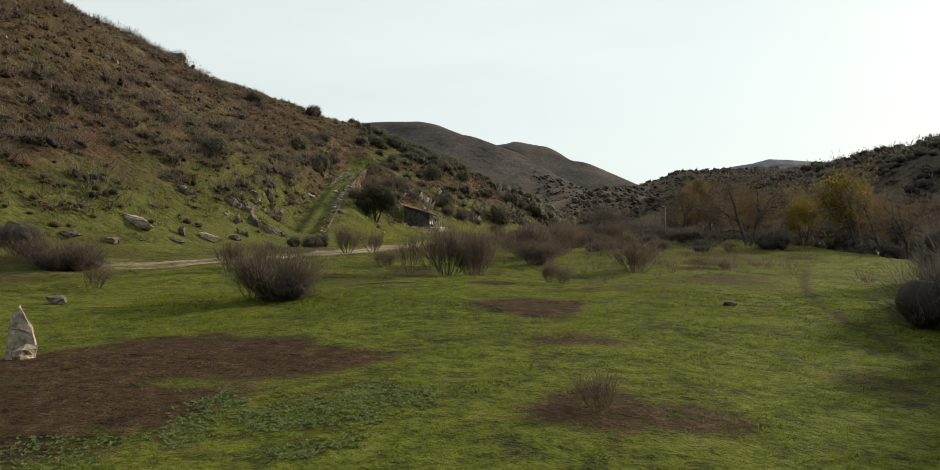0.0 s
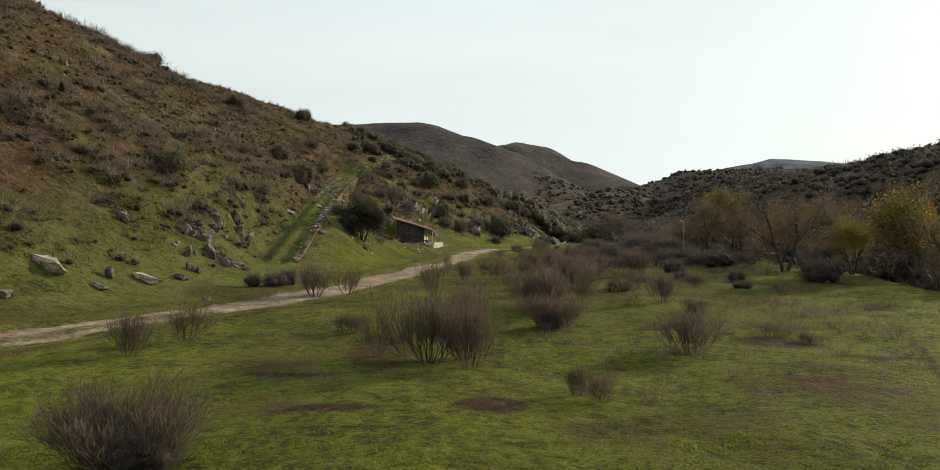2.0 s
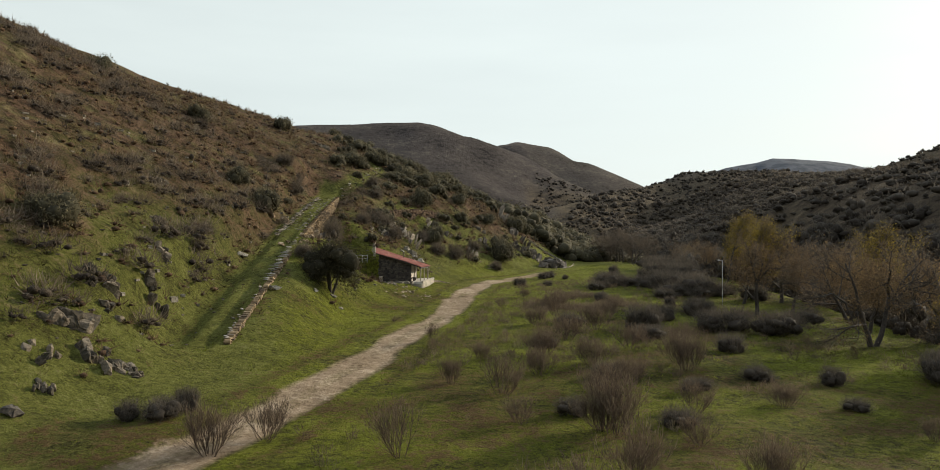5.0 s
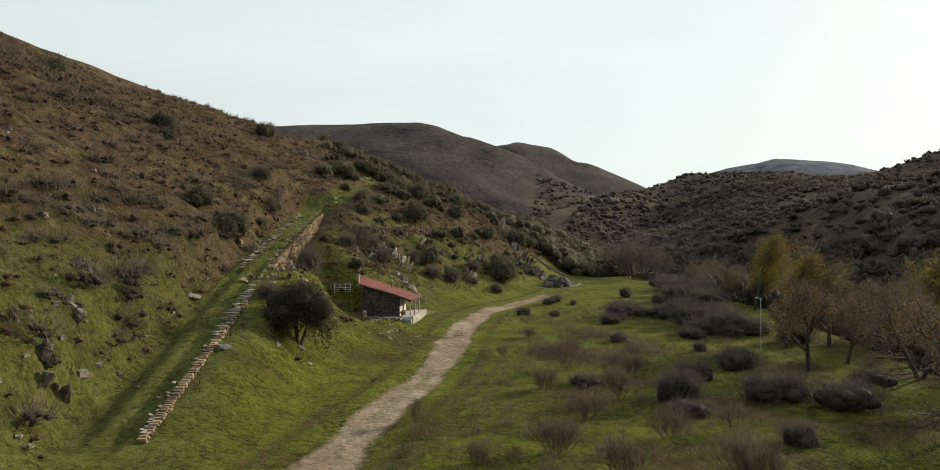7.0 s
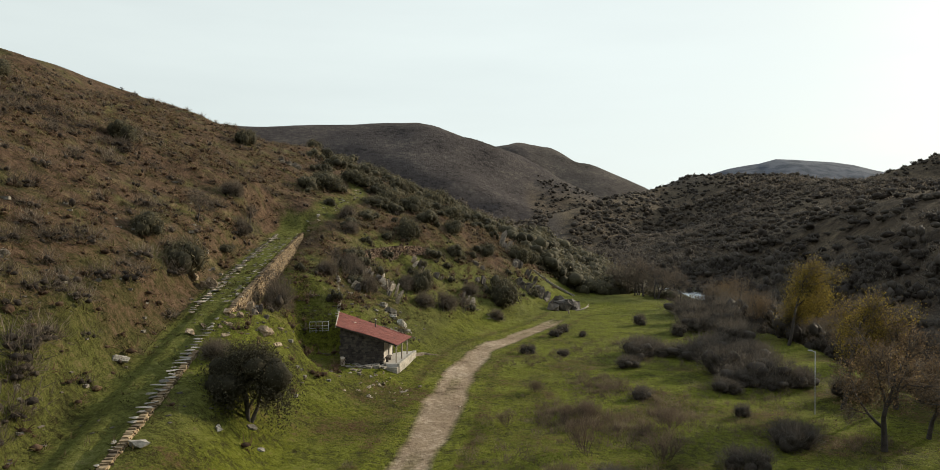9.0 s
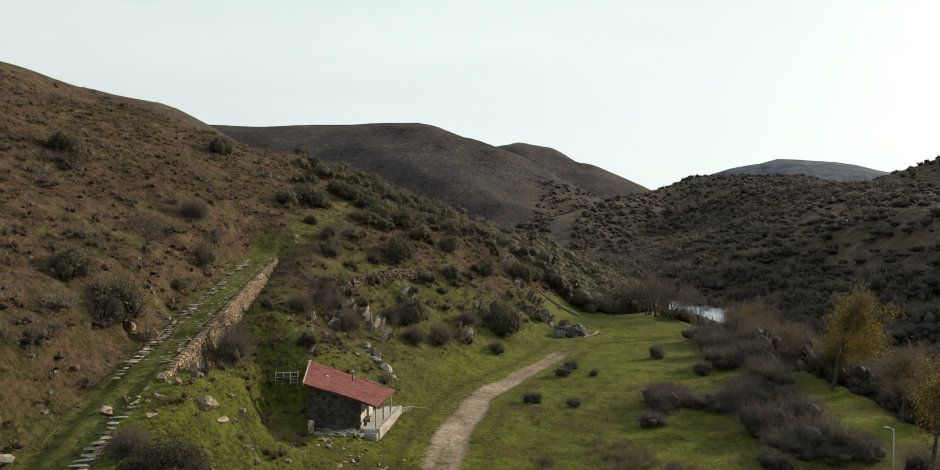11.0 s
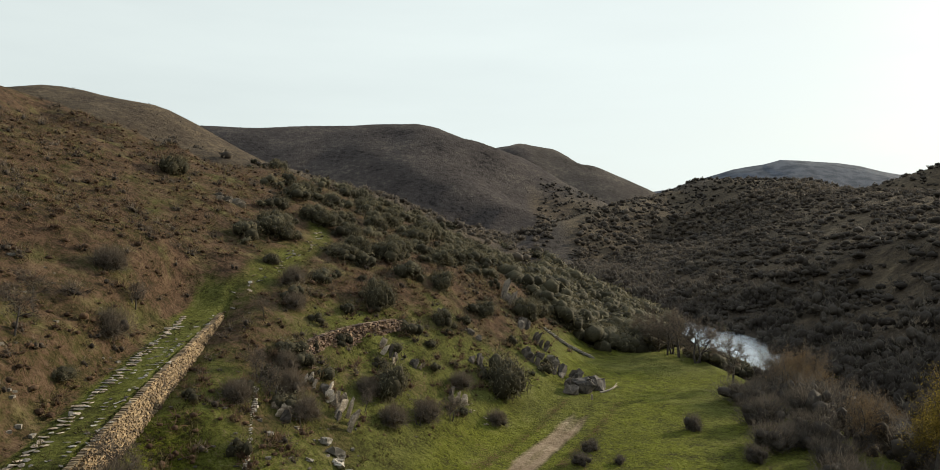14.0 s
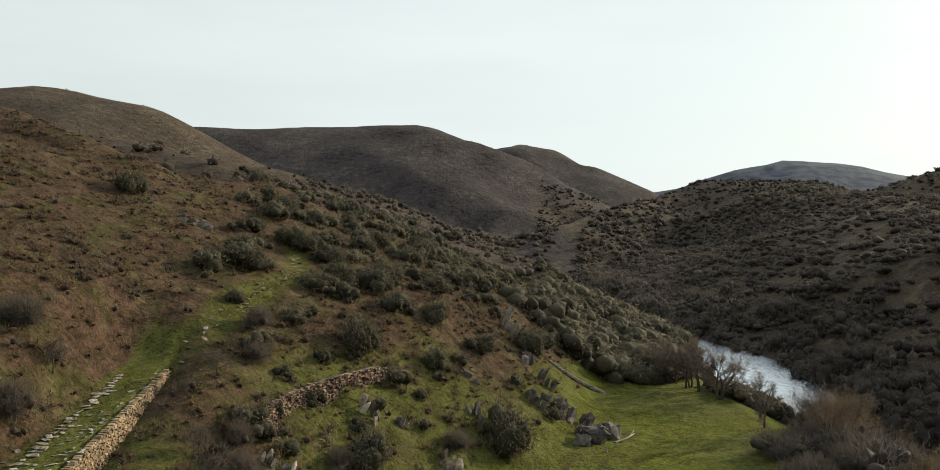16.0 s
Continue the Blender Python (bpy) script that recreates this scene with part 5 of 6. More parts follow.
MAT_WOOD = plain("weathered_wood", [(0.3, (0.12, 0.095, 0.07)), (0.5, (0.30, 0.25, 0.19)), (0.7, (0.50, 0.43, 0.34))], 0.5, 0.85, 0.01)
MAT_DARKWOOD = plain("dark_wood", [(0.3, (0.025, 0.02, 0.016)), (0.6, (0.07, 0.055, 0.042))], 0.3, 0.8, 0.01)


def rock_bm(w, d, h, points=16, rough=0.06, slab=1.0):
    """A faceted stone of about w x d x h metres, resting on z = 0 and sunk a little."""
    bm = bmesh.new()
    for _ in range(points):
        v = Vector(rng.normal(size=3)).normalized()
        e = 0.7
        v = Vector([math.copysign(abs(c) ** e, c) for c in v])
        bm.verts.new((v.x * w / 2, v.y * d / 2, h * 0.42 + v.z * h / 2 * slab))
    bmesh.ops.convex_hull(bm, input=bm.verts)
    bmesh.ops.delete(bm, geom=[v for v in bm.verts if not v.link_faces], context="VERTS")
    bmesh.ops.subdivide_edges(bm, edges=bm.edges, cuts=1, use_grid_fill=True)
    s = min(w, d, h)
    for v in bm.verts:
        v.co += Vector(rng.normal(0, rough * s, 3))
    bmesh.ops.recalc_face_normals(bm, faces=bm.faces)
    return bm


def rock(name, x, y, w, d, h, material, label, turn=0.0, tip=0.0, group="", category="rock", points=16):
    ob = part(name, rock_bm(w, d, h, points), material)
    ob.matrix_basis = Matrix.Translation((x, y, height(x, y) - 0.12 * h)) @ pose(0, 0, 0, 0, 0, turn) @ pose(0, 0, 0, 0, tip, 0)
    return tagged(ob, label, category, group)


rock("stone", -8.28, 13.2, 0.44, 0.3, 0.36, MAT_PALE, "small pale stone leaning at an upright slab", 60, 10, category="stone")
rock("stone", -13.1, 22.6, 0.66, 0.45, 0.36, MAT_SCHIST, "small grey boulder in the grass", 10, category="stone")
rock("clod", 7.5, 20.8, 0.55, 0.35, 0.16, MAT_HUTSTONE, "low dark clod of earth in the grass", 0, category="clod")
rock("stone", -14.3, 49.3, 0.55, 0.4, 0.3, MAT_SCHIST, "small grey stone beside the dirt track", 30, category="stone")
# slabs cropping out of the slope: x, y, length, depth, height, tip
for x, y, w, d, h, tip, mat in [(-22.3, 48.2, 3.2, 1.4, 0.7, 12, MAT_PALE), (-20.2, 48.9, 1.7, 0.6, 0.3, 14, MAT_SCHIST), (-19.3, 52.8, 1.7, 0.8, 0.55, 14, MAT_PALE), (-23.4, 41.8, 1.5, 0.8, 0.5, 10, MAT_SCHIST), (-21.9, 43.6, 1.0, 0.6, 0.5, 10, MAT_SCHIST),
                               (-24.8, 38.8, 1.9, 1.2, 1.0, 10, MAT_SCHIST), (-20.6, 51.0, 0.6, 0.4, 0.9, 0, MAT_SCHIST), (-18.2, 55.3, 1.1, 0.8, 0.5, 8, MAT_SCHIST)]:
    rock("rock_slab", x, y, w, d, h, mat, "weathered schist slab cropping out of the grassy slope", rng.uniform(-30, 0), tip, "rock slabs on the slope")


MAT_CRAG = plain("mossy_crag", [(0.34, (0.030, 0.024, 0.014)), (0.5, (0.074, 0.057, 0.036)), (0.64, (0.165, 0.132, 0.092))], 0.5, 0.9, 0.05, spread=0.3)


def outcrop(x, y, w, h, shards, material, label, spread=0.35, sunk=0.36):
    """Upright shards of schist packed together, each a piece of its own."""
    turn = rng.uniform(-35, 35)
    top = thing("outcrop", pose(x, y, height(x, y), 0, 0, turn), label, "outcrop", "rock outcrops on the slope")
    base_z, ca, sa = height(x, y), math.cos(radians(turn)), math.sin(radians(turn))
    for i in range(shards):
        ux, uy = rng.uniform(-0.42, 0.42) * w, rng.normal(0, spread * 0.75)
        sw, sh = rng.uniform(0.5, 1.1) * w / 2, h * rng.uniform(0.4, 1.0)
        ob = part("shard", rock_bm(sw, sw * 0.5, sh, 15, 0.05), material if rng.uniform() < 0.55 or material == MAT_CRAG else MAT_SCHIST, top)
        wx, wy = x + ux * ca - uy * sa, y + ux * sa + uy * ca
        ob.matrix_basis = Matrix.Translation((ux, uy, height(wx, wy) - base_z - sunk * sh)) @ pose(0, 0, 0, rng.normal(-8, 6), rng.normal(24, 8), rng.normal(0, 14))


for x, y, w, h, n in [(-18.3, 62.0, 1.9, 1.5, 5), (-17.1, 62.3, 1.4, 0.9, 4), (-16.4, 62.4, 0.9, 0.7, 3), (-20.0, 60.0, 1.1, 1.1, 3), (-20.7, 63.2, 2.0, 2.0, 6), (-18.7, 58.1, 0.9, 0.8, 3), (-20.7, 73.4, 1.4, 1.6, 4), (-21.4, 68.5, 1.6, 1.5, 4),
                      (-22.4, 78.5, 1.2, 1.2, 3), (-19.9, 66.8, 1.2, 0.9, 3), (-30.0, 171.0, 3.0, 2.2, 5), (-23.6, 59.0, 1.6, 1.3, 4), (-24.5, 84.0, 1.4, 1.0, 3), (-28.5, 92.0, 1.6, 1.1, 3)]:
    outcrop(x, y, w * 1.25, h * 0.9, n + 5, MAT_CRAG, "cracked grey schist outcrop with leaning shards", 0.5, 0.42)
MAT_TAN = plain("tan_rock", [(0.34, (0.09, 0.062, 0.036)), (0.5, (0.24, 0.17, 0.10)), (0.64, (0.42, 0.32, 0.21))], 0.6, 0.9, 0.04, spread=0.2)
for x, y, w, h, n in [(-22.6, 111.4, 2.6, 1.7, 6), (-16.7, 107.4, 2.0, 1.3, 6), (-15.9, 106.2, 1.4, 0.9, 4), (-17.2, 104.0, 1.6, 0.8, 5), (-16.9, 101.2, 1.2, 0.5, 4)]:
    outcrop(x, y, w, h, n, MAT_TAN, "tan broken rock beside the paved ramp", 0.5, 0.22)
for x, y, w, h, n in [(-8.2, 134.4, 1.3, 2.3, 4), (-9.4, 136.0, 1.6, 1.6, 4), (-6.1, 149.0, 1.4, 1.8, 3), (-3.4, 151.0, 1.2, 1.3, 3), (-11.2, 136.4, 0.9, 1.2, 3), (0.8, 149.9, 1.4, 1.9, 4), (7.7, 186.0, 2.2, 4.0, 5), (-12.0, 130.0, 1.6, 1.4, 4), (12.0, 178.0, 1.8, 2.4, 4),
                      (14.0, 172.0, 2.6, 2.0, 5), (12.6, 173.5, 2.4, 2.2, 4), (15.6, 170.0, 2.2, 1.8, 4), (16.6, 173.0, 2.0, 2.0, 4), (10.4, 171.5, 2.0, 1.6, 4), (3.0, 160.5, 1.8, 1.6, 3), (-0.8, 166.0, 2.4, 1.0, 4), (2.2, 167.3, 2.2, 0.9, 4), (9.8, 180.5, 2.0, 2.2, 4)]:
    outcrop(x, y, w * 1.15, h * 1.25, n + 2, MAT_PALE if y < 152 else MAT_SCHIST, "pale jagged schist outcrop on the grassy spur", 0.5, 0.2)
for x, y, w, d, h, tip in [(-8.6, 130.4, 1.0, 0.8, 0.7, 20), (-7.7, 129.7, 1.7, 0.8, 0.8, 30), (-7.2, 128.6, 1.1, 0.9, 0.6, 12), (-6.3, 128.1, 1.6, 0.8, 0.9, 34), (-5.6, 127.0, 0.9, 0.7, 0.5, 12), (-8.9, 126.5, 0.7, 0.4, 0.3, 10), (-11.8, 91.6, 0.8, 0.5, 0.6, 15), (-12.8, 88.6, 0.6, 0.4, 0.3, 10), (-15.0, 83.6, 1.1, 0.8, 0.5, 5), (-21.0, 93.8, 1.3, 0.7, 0.5, 12), (-10.9, 90.4, 0.5, 0.3, 0.25, 10)]:
    rock("boulder", x, y, w, d, h, MAT_FLAG, "pale weathered boulder lying in the grass", rng.uniform(-60, 60), tip, "boulders on the slope", "boulder")
for x, y, w in [(-14.4, 103.3, 1.5), (-13.5, 103.2, 0.9), (-18.5, 101.6, 0.8), (-18.8, 99.7, 0.9), (-17.8, 104.5, 0.6), (-16.1, 99.4, 0.7), (-14.1, 106.7, 0.6)]:
    rock("boulder", x, y, w, w * 0.7, w * 0.45, MAT_TAN, "flat tan boulder in the grass below the ramp", rng.uniform(-60, 60), 12, "boulders on the slope", "boulder")
rock("boulder", 16.8, 168.4, 3.4, 2.6, 2.3, MAT_SCHIST, "large grey boulder where the meadow path ends", 20, 15, "boulders at the path's end", "boulder", 20)
rock("boulder", 18.8, 170.6, 2.8, 2.2, 2.0, MAT_SCHIST, "grey boulder leaning beside the meadow path", -20, 10, "boulders at the path's end", "boulder", 20)
rock("boulder", 18.6, 172.4, 0.9, 0.7, 0.9, MAT_PALE, "white-topped stone among grey boulders", 0, 0, "boulders at the path's end", "boulder")
rock("boulder", 15.2, 166.6, 2.2, 1.6, 1.5, MAT_SCHIST, "mossy grey boulder at the foot of the spur", 40, 5, "boulders at the path's end", "boulder")
rock("stone", 17.6, 165.2, 0.35, 0.25, 0.9, MAT_PALE, "small pale upright stone at the path's end", 0, 0, category="stone")

# rubble: pale stones tumbled below the hut and at the foot of the spur
for cx, cy, sx, sy, n, lab in [(-7.6, 110.4, 1.1, 0.8, 22, "pale rubble stone tumbled below the hut"), (-5.4, 109.0, 1.0, 0.9, 16, "pale rubble stone tumbled below the hut"), (2.6, 150.6, 1.2, 0.7, 20, "white rubble stone heaped at the foot of the spur"), (-6.6, 106.0, 1.5, 1.6, 12, "pale rubble stone tumbled below the hut")]:
    for _ in range(n):
        x, y, s = cx + rng.normal(0, sx), cy + rng.normal(0, sy), rng.uniform(0.2, 0.55)
        rock("rubble_stone", x, y, s, s * rng.uniform(0.5, 0.9), s * rng.uniform(0.3, 0.6), MAT_PALE, lab, rng.uniform(0, 180), rng.uniform(-15, 15), "rubble stones", "stone", 9)


def stones_mesh(name, boxes, material, parent, label=""):
    """Many roughly squared stones in one mesh: rows of (centre, half sizes, turn)."""
    unit_box = np.array([[sx, sy, sz] for sz in (-1, 1) for sy in (-1, 1) for sx in (-1, 1)], float)
    quads = np.array([(0, 1, 3, 2), (4, 6, 7, 5), (0, 4, 5, 1), (2, 3, 7, 6), (0, 2, 6, 4), (1, 5, 7, 3)])
    verts, faces = [], []
    for i, (c, h, a) in enumerate(boxes):
        v = unit_box * h * rng.uniform(0.78, 1.08, (8, 3))
        ca, sa = math.cos(a), math.sin(a)
        v = np.stack([v[:, 0] * ca - v[:, 1] * sa, v[:, 0] * sa + v[:, 1] * ca, v[:, 2]], 1)
        verts.append(v + c)
        faces.append(quads + 8 * i)
    return tagged(raw(name, np.concatenate(verts), np.concatenate(faces), material, parent, label), kind="stuff")


def dry_wall(name, label, knots, tops, drops, material, thick=0.45, course=0.15, batter=0.06, side=1.0, loose=0.05):
    """A dry-stone wall along knots (x, y); tops and drops give its top and height along its length (0 to 1)."""
    k = np.array(knots, float)
    seg = np.concatenate([[0], np.cumsum(np.linalg.norm(np.diff(k, axis=0), axis=1))])
    total = seg[-1]
    wall = tagged(thing(name, Matrix(), label, "wall"), kind="structure")
    boxes, s = [], 0.0
    rows = int(max(d for _, d in drops) / course) + 2
    for r_ in range(rows):
        s = rng.uniform(0, 0.3)
        while s < total:
            ln = rng.uniform(0.16, 0.46)
            m = min(s + ln / 2, total)
            f = m / total
            drop = np.interp(f, [q[0] for q in drops], [q[1] for q in drops])
            if (r_ + 0.5) * course < drop + course * rng.uniform(-0.6, 0.6):
                x, y = np.interp(m, seg, k[:, 0]), np.interp(m, seg, k[:, 1])
                x2, y2 = np.interp(min(m + 0.1, total), seg, k[:, 0]), np.interp(min(m + 0.1, total), seg, k[:, 1])
                x1, y1 = np.interp(max(m - 0.1, 0), seg, k[:, 0]), np.interp(max(m - 0.1, 0), seg, k[:, 1])
                a = math.atan2(y2 - y1, x2 - x1)
                z = np.interp(f, [q[0] for q in tops], [q[1] for q in tops]) - (r_ + 0.5) * course
                out = side * (batter * r_ + rng.uniform(-loose, loose))
                c = np.array([x + math.sin(a) * out, y - math.cos(a) * out, z])
                boxes.append((c, np.array([ln / 2 * 0.96, thick / 2 * rng.uniform(1 - 4 * loose, 1.0), course / 2 * rng.uniform(0.85, 1.1)]), a + rng.normal(0, 2 * loose)))
            s += ln
    stones_mesh("stonework", boxes, material, wall)
    return wall


# the ramp's retaining wall, its cap stones and the flags of the path
ys = np.linspace(71, 143, 19)
fr = (ys - 71) / 72
ramp_wall = dry_wall("retaining_wall", "long dry-stone retaining wall carrying a paved ramp", [(ramp_x(v) + 0.32, v) for v in ys], [(f, float(line(v, RAMP_Z)) + 0.04) for f, v in zip(fr, ys)],
                     [(f, -0.3 if 96 < v < 105 else float(line(v, RAMP_DROP)) + 0.1) for f, v in zip(fr, ys)], MAT_WALLSTONE, 0.5, 0.115, 0.022)
slab_meshes = []
for i in range(16):
    b = rock_bm(rng.uniform(0.6, 1.0), rng.uniform(0.34, 0.55), 0.14, 14, 0.05)
    me = bpy.data.meshes.new("slab")
    b.to_mesh(me)
    b.free()
    me.materials.append(MAT_FLAG if i < 8 else MAT_PALE)
    slab_meshes.append(me)
y = 72.0
while y < 142:
    near = 85 < y < 100
    if (75 < y < 85 or y > 101) and rng.uniform() < 0.6:
        y += 0.5
        continue
    ob = new("capstone", slab_meshes[rng.integers(0, 8)])
    ob.parent = ramp_wall
    s = rng.uniform(0.7, 1.1) * (0.95 if near else 0.62)
    if near:
        # broad slabs laid across the wall
        ob.matrix_basis = Matrix.LocRotScale((ramp_x(y) + 0.02 + rng.normal(0, 0.10), y, float(line(y, RAMP_Z)) + 0.05), Euler((rng.normal(0.06, 0.05), rng.normal(0, 0.06), rng.normal(0.12, 0.16))), (s * rng.uniform(0.9, 1.35), s * rng.uniform(0.9, 1.3), s * rng.uniform(0.6, 0.9)))
        y += rng.uniform(0.45, 0.72)
        continue
    ob.matrix_basis = Matrix.LocRotScale((ramp_x(y) + 0.05 + rng.normal(0, 0.16), y, float(line(y, RAMP_Z)) + 0.02), Euler((rng.normal(0.08, 0.08), rng.normal(0, 0.1), 1.57 + rng.normal(0, 0.5))), (s * rng.uniform(0.7, 1.2), s * rng.uniform(0.8, 1.4), s * rng.uniform(0.8, 1.5)))
    y += rng.uniform(0.4, 1.0) * s
path_ = tagged(thing("paved_path", Matrix(), "worn flagstone path with grass between its stones", "path"), kind="structure")
y = 104.0
while y < 142:
    full = smooth(104, 112, y) * smooth(143, 130, y)
    for u, odds, size in ((-2.6, 1.0, 1.0), (-2.2, 0.75 * full, 0.9), (-1.7, 0.3 * full, 0.65), (-1.1, 0.3 * full, 0.55), (-0.5, 0.6 * full, 0.65)):
        if rng.uniform() < odds:
            ob = new("flagstone", slab_meshes[rng.integers(0, 8) + 8 * (u < -2 and rng.uniform() < 0.7)])
            ob.parent = path_
            s = size * rng.uniform(0.7, 1.2)
            ob.matrix_basis = Matrix.LocRotScale((ramp_x(y) + u + rng.normal(0, 0.08), y, float(line(y, RAMP_Z)) + 0.0), Euler((rng.normal(0, 0.05), rng.normal(0, 0.05), rng.uniform(0, 6.3))), (s, s, s * 0.8))
    y += rng.uniform(0.42, 0.66)
# the trail beyond the ramp
for y in np.arange(143, 188, 0.55):
    if rng.uniform() < 0.8:
        x = float(line(y, TRAIL)) + rng.normal(0, 0.5)
        ob = new("flagstone", slab_meshes[rng.integers(0, 16)])
        ob.parent = path_
        s = rng.uniform(0.6, 1.15)
        ob.matrix_basis = Matrix.LocRotScale((x, y, height(x, y) + 0.02), Euler((0.2, rng.normal(0.25, 0.1), rng.uniform(0, 6.3))), (s, s, s))

dry_wall("terrace_wall", "narrow dry-stone terrace wall climbing behind the hut", [(-11.9, 120.4), (-12.5, 124.0), (-13.3, 127.5), (-14.1, 131.0)], [(f, height(a, b) + 0.16) for f, a, b in ((0, -11.9, 120.4), (0.35, -12.5, 124.0), (0.7, -13.3, 127.5), (1, -14.1, 131.0))], [(0, 0.22), (1, 0.2)], MAT_FLAG, 0.5, 0.16, loose=0.16)
dry_wall("ruined_wall", "curved rust-coloured ruined wall of tumbled stones", [(-12.0, 139.0), (-12.5, 141.5), (-11.9, 144.0), (-10.4, 147.4), (-8.9, 150.0), (-7.2, 153.3), (-5.4, 156.6), (-3.6, 158.4)],
         [(0, 13.9), (0.12, 14.9), (0.5, 15.4), (0.8, 15.3), (1, 14.2)], [(0, 1.2), (0.15, 1.9), (0.5, 1.9), (0.8, 1.3), (1, 0.6)], MAT_RUSTSTONE, 0.7, 0.15, 0.06, loose=0.16)
dry_wall("stone_steps", "line of pale stones stepping down the spur", [(13.6, 188.0), (17.6, 189.2), (22.0, 190.8)], [(0, height(13.6, 188.0) + 0.3), (0.5, height(17.6, 189.2) + 0.3), (1, height(22.0, 190.8) + 0.25)], [(0, 0.5), (1, 0.45)], MAT_FLAG, 0.7, 0.2)

# small pale stones strewn over the slope
hx, hy = scatter(900, -42, -4, 58, 132, lambda x, y: smooth(0, 5, line(y, FOOT) - x) * np.clip(0.4 + 1.2 * fbm(x, y, 7, 3, 111), 0.05, 1) * (np.maximum(np.abs(x + 8.7) - 5.4, np.abs(y - 114.5) - 5.0) > 0) * ((x - ramp_x(y) > 0.9) | (x - ramp_x(y) < -3.4)))
strewn = []
for x, y, z in zip(hx, hy, seat(hx, hy)):
    r = rng.uniform(0.07, 0.17) * (1.7 if rng.uniform() < 0.12 else 1.0)
    strewn.append((np.array([x, y, z + 0.25 * r]), r * np.array([rng.uniform(0.9, 1.8), rng.uniform(0.7, 1.1), rng.uniform(0.45, 0.8)]), rng.uniform(0, 3.14)))
tagged(stones_mesh("loose_stones", strewn, MAT_FLAG, None), "pale loose stones strewn over the grassy slope", "stones", kind="stuff")


# ---- the hut ----
def box_bm(x0, x1, y0, y1, z0, z1, bevel=0.015):
    bm = bmesh.new()
    bmesh.ops.create_cube(bm, size=1.0, matrix=Matrix.Translation(((x0 + x1) / 2, (y0 + y1) / 2, (z0 + z1) / 2)) @ Matrix.Diagonal((x1 - x0, y1 - y0, z1 - z0, 1)))
    if bevel:
        bmesh.ops.bevel(bm, geom=bm.edges, offset=bevel, segments=1, affect="EDGES")
    return bm


def prism_bm(pts, y0, y1):
    """A wall panel: outline (x, z) drawn out from y0 to y1."""
    bm = bmesh.new()
    a = [bm.verts.new((x, y0, z)) for x, z in pts]
    b = [bm.verts.new((x, y1, z)) for x, z in pts]
    n = len(pts)
    bm.faces.new(a)
    bm.faces.new(b[::-1])
    for i in range(n):
        bm.faces.new((a[i], b[i], b[(i + 1) % n], a[(i + 1) % n]))
    bmesh.ops.recalc_face_normals(bm, faces=bm.faces)
    return bm


def stone_face(name, x0, x1, y0, y1, z0, top, material, parent, holes=()):
    """Courses of stone over a face; top(x) gives its upper edge, holes are (u0, u1, z0, z1) along it."""
    boxes = []
    along_x = abs(x1 - x0) > abs(y1 - y0)
    z = z0
    while z < max(top(x0), top(x1)):
        u, end = (x0, x1) if along_x else (y0, y1)
        u += rng.uniform(-0.2, 0.0)
        while u < end:
            ln = rng.uniform(0.25, 0.6)
            m = u + ln / 2
            inside = any(a < m < b and c < z + 0.09 < d for a, b, c, d in holes)
            if z + 0.18 < top(m if along_x else x0) and m < end and not inside:
                c = np.array([m, y0 + rng.uniform(-0.02, 0.02), z + 0.09]) if along_x else np.array([x0 + rng.uniform(-0.02, 0.02), m, z + 0.09])
                h = np.array([ln / 2 * 0.97, 0.07, 0.086]) if along_x else np.array([0.07, ln / 2 * 0.97, 0.086])
                boxes.append((c, h, 0.0))
            u += ln
        z += 0.175
    return stones_mesh(name, boxes, material, parent)


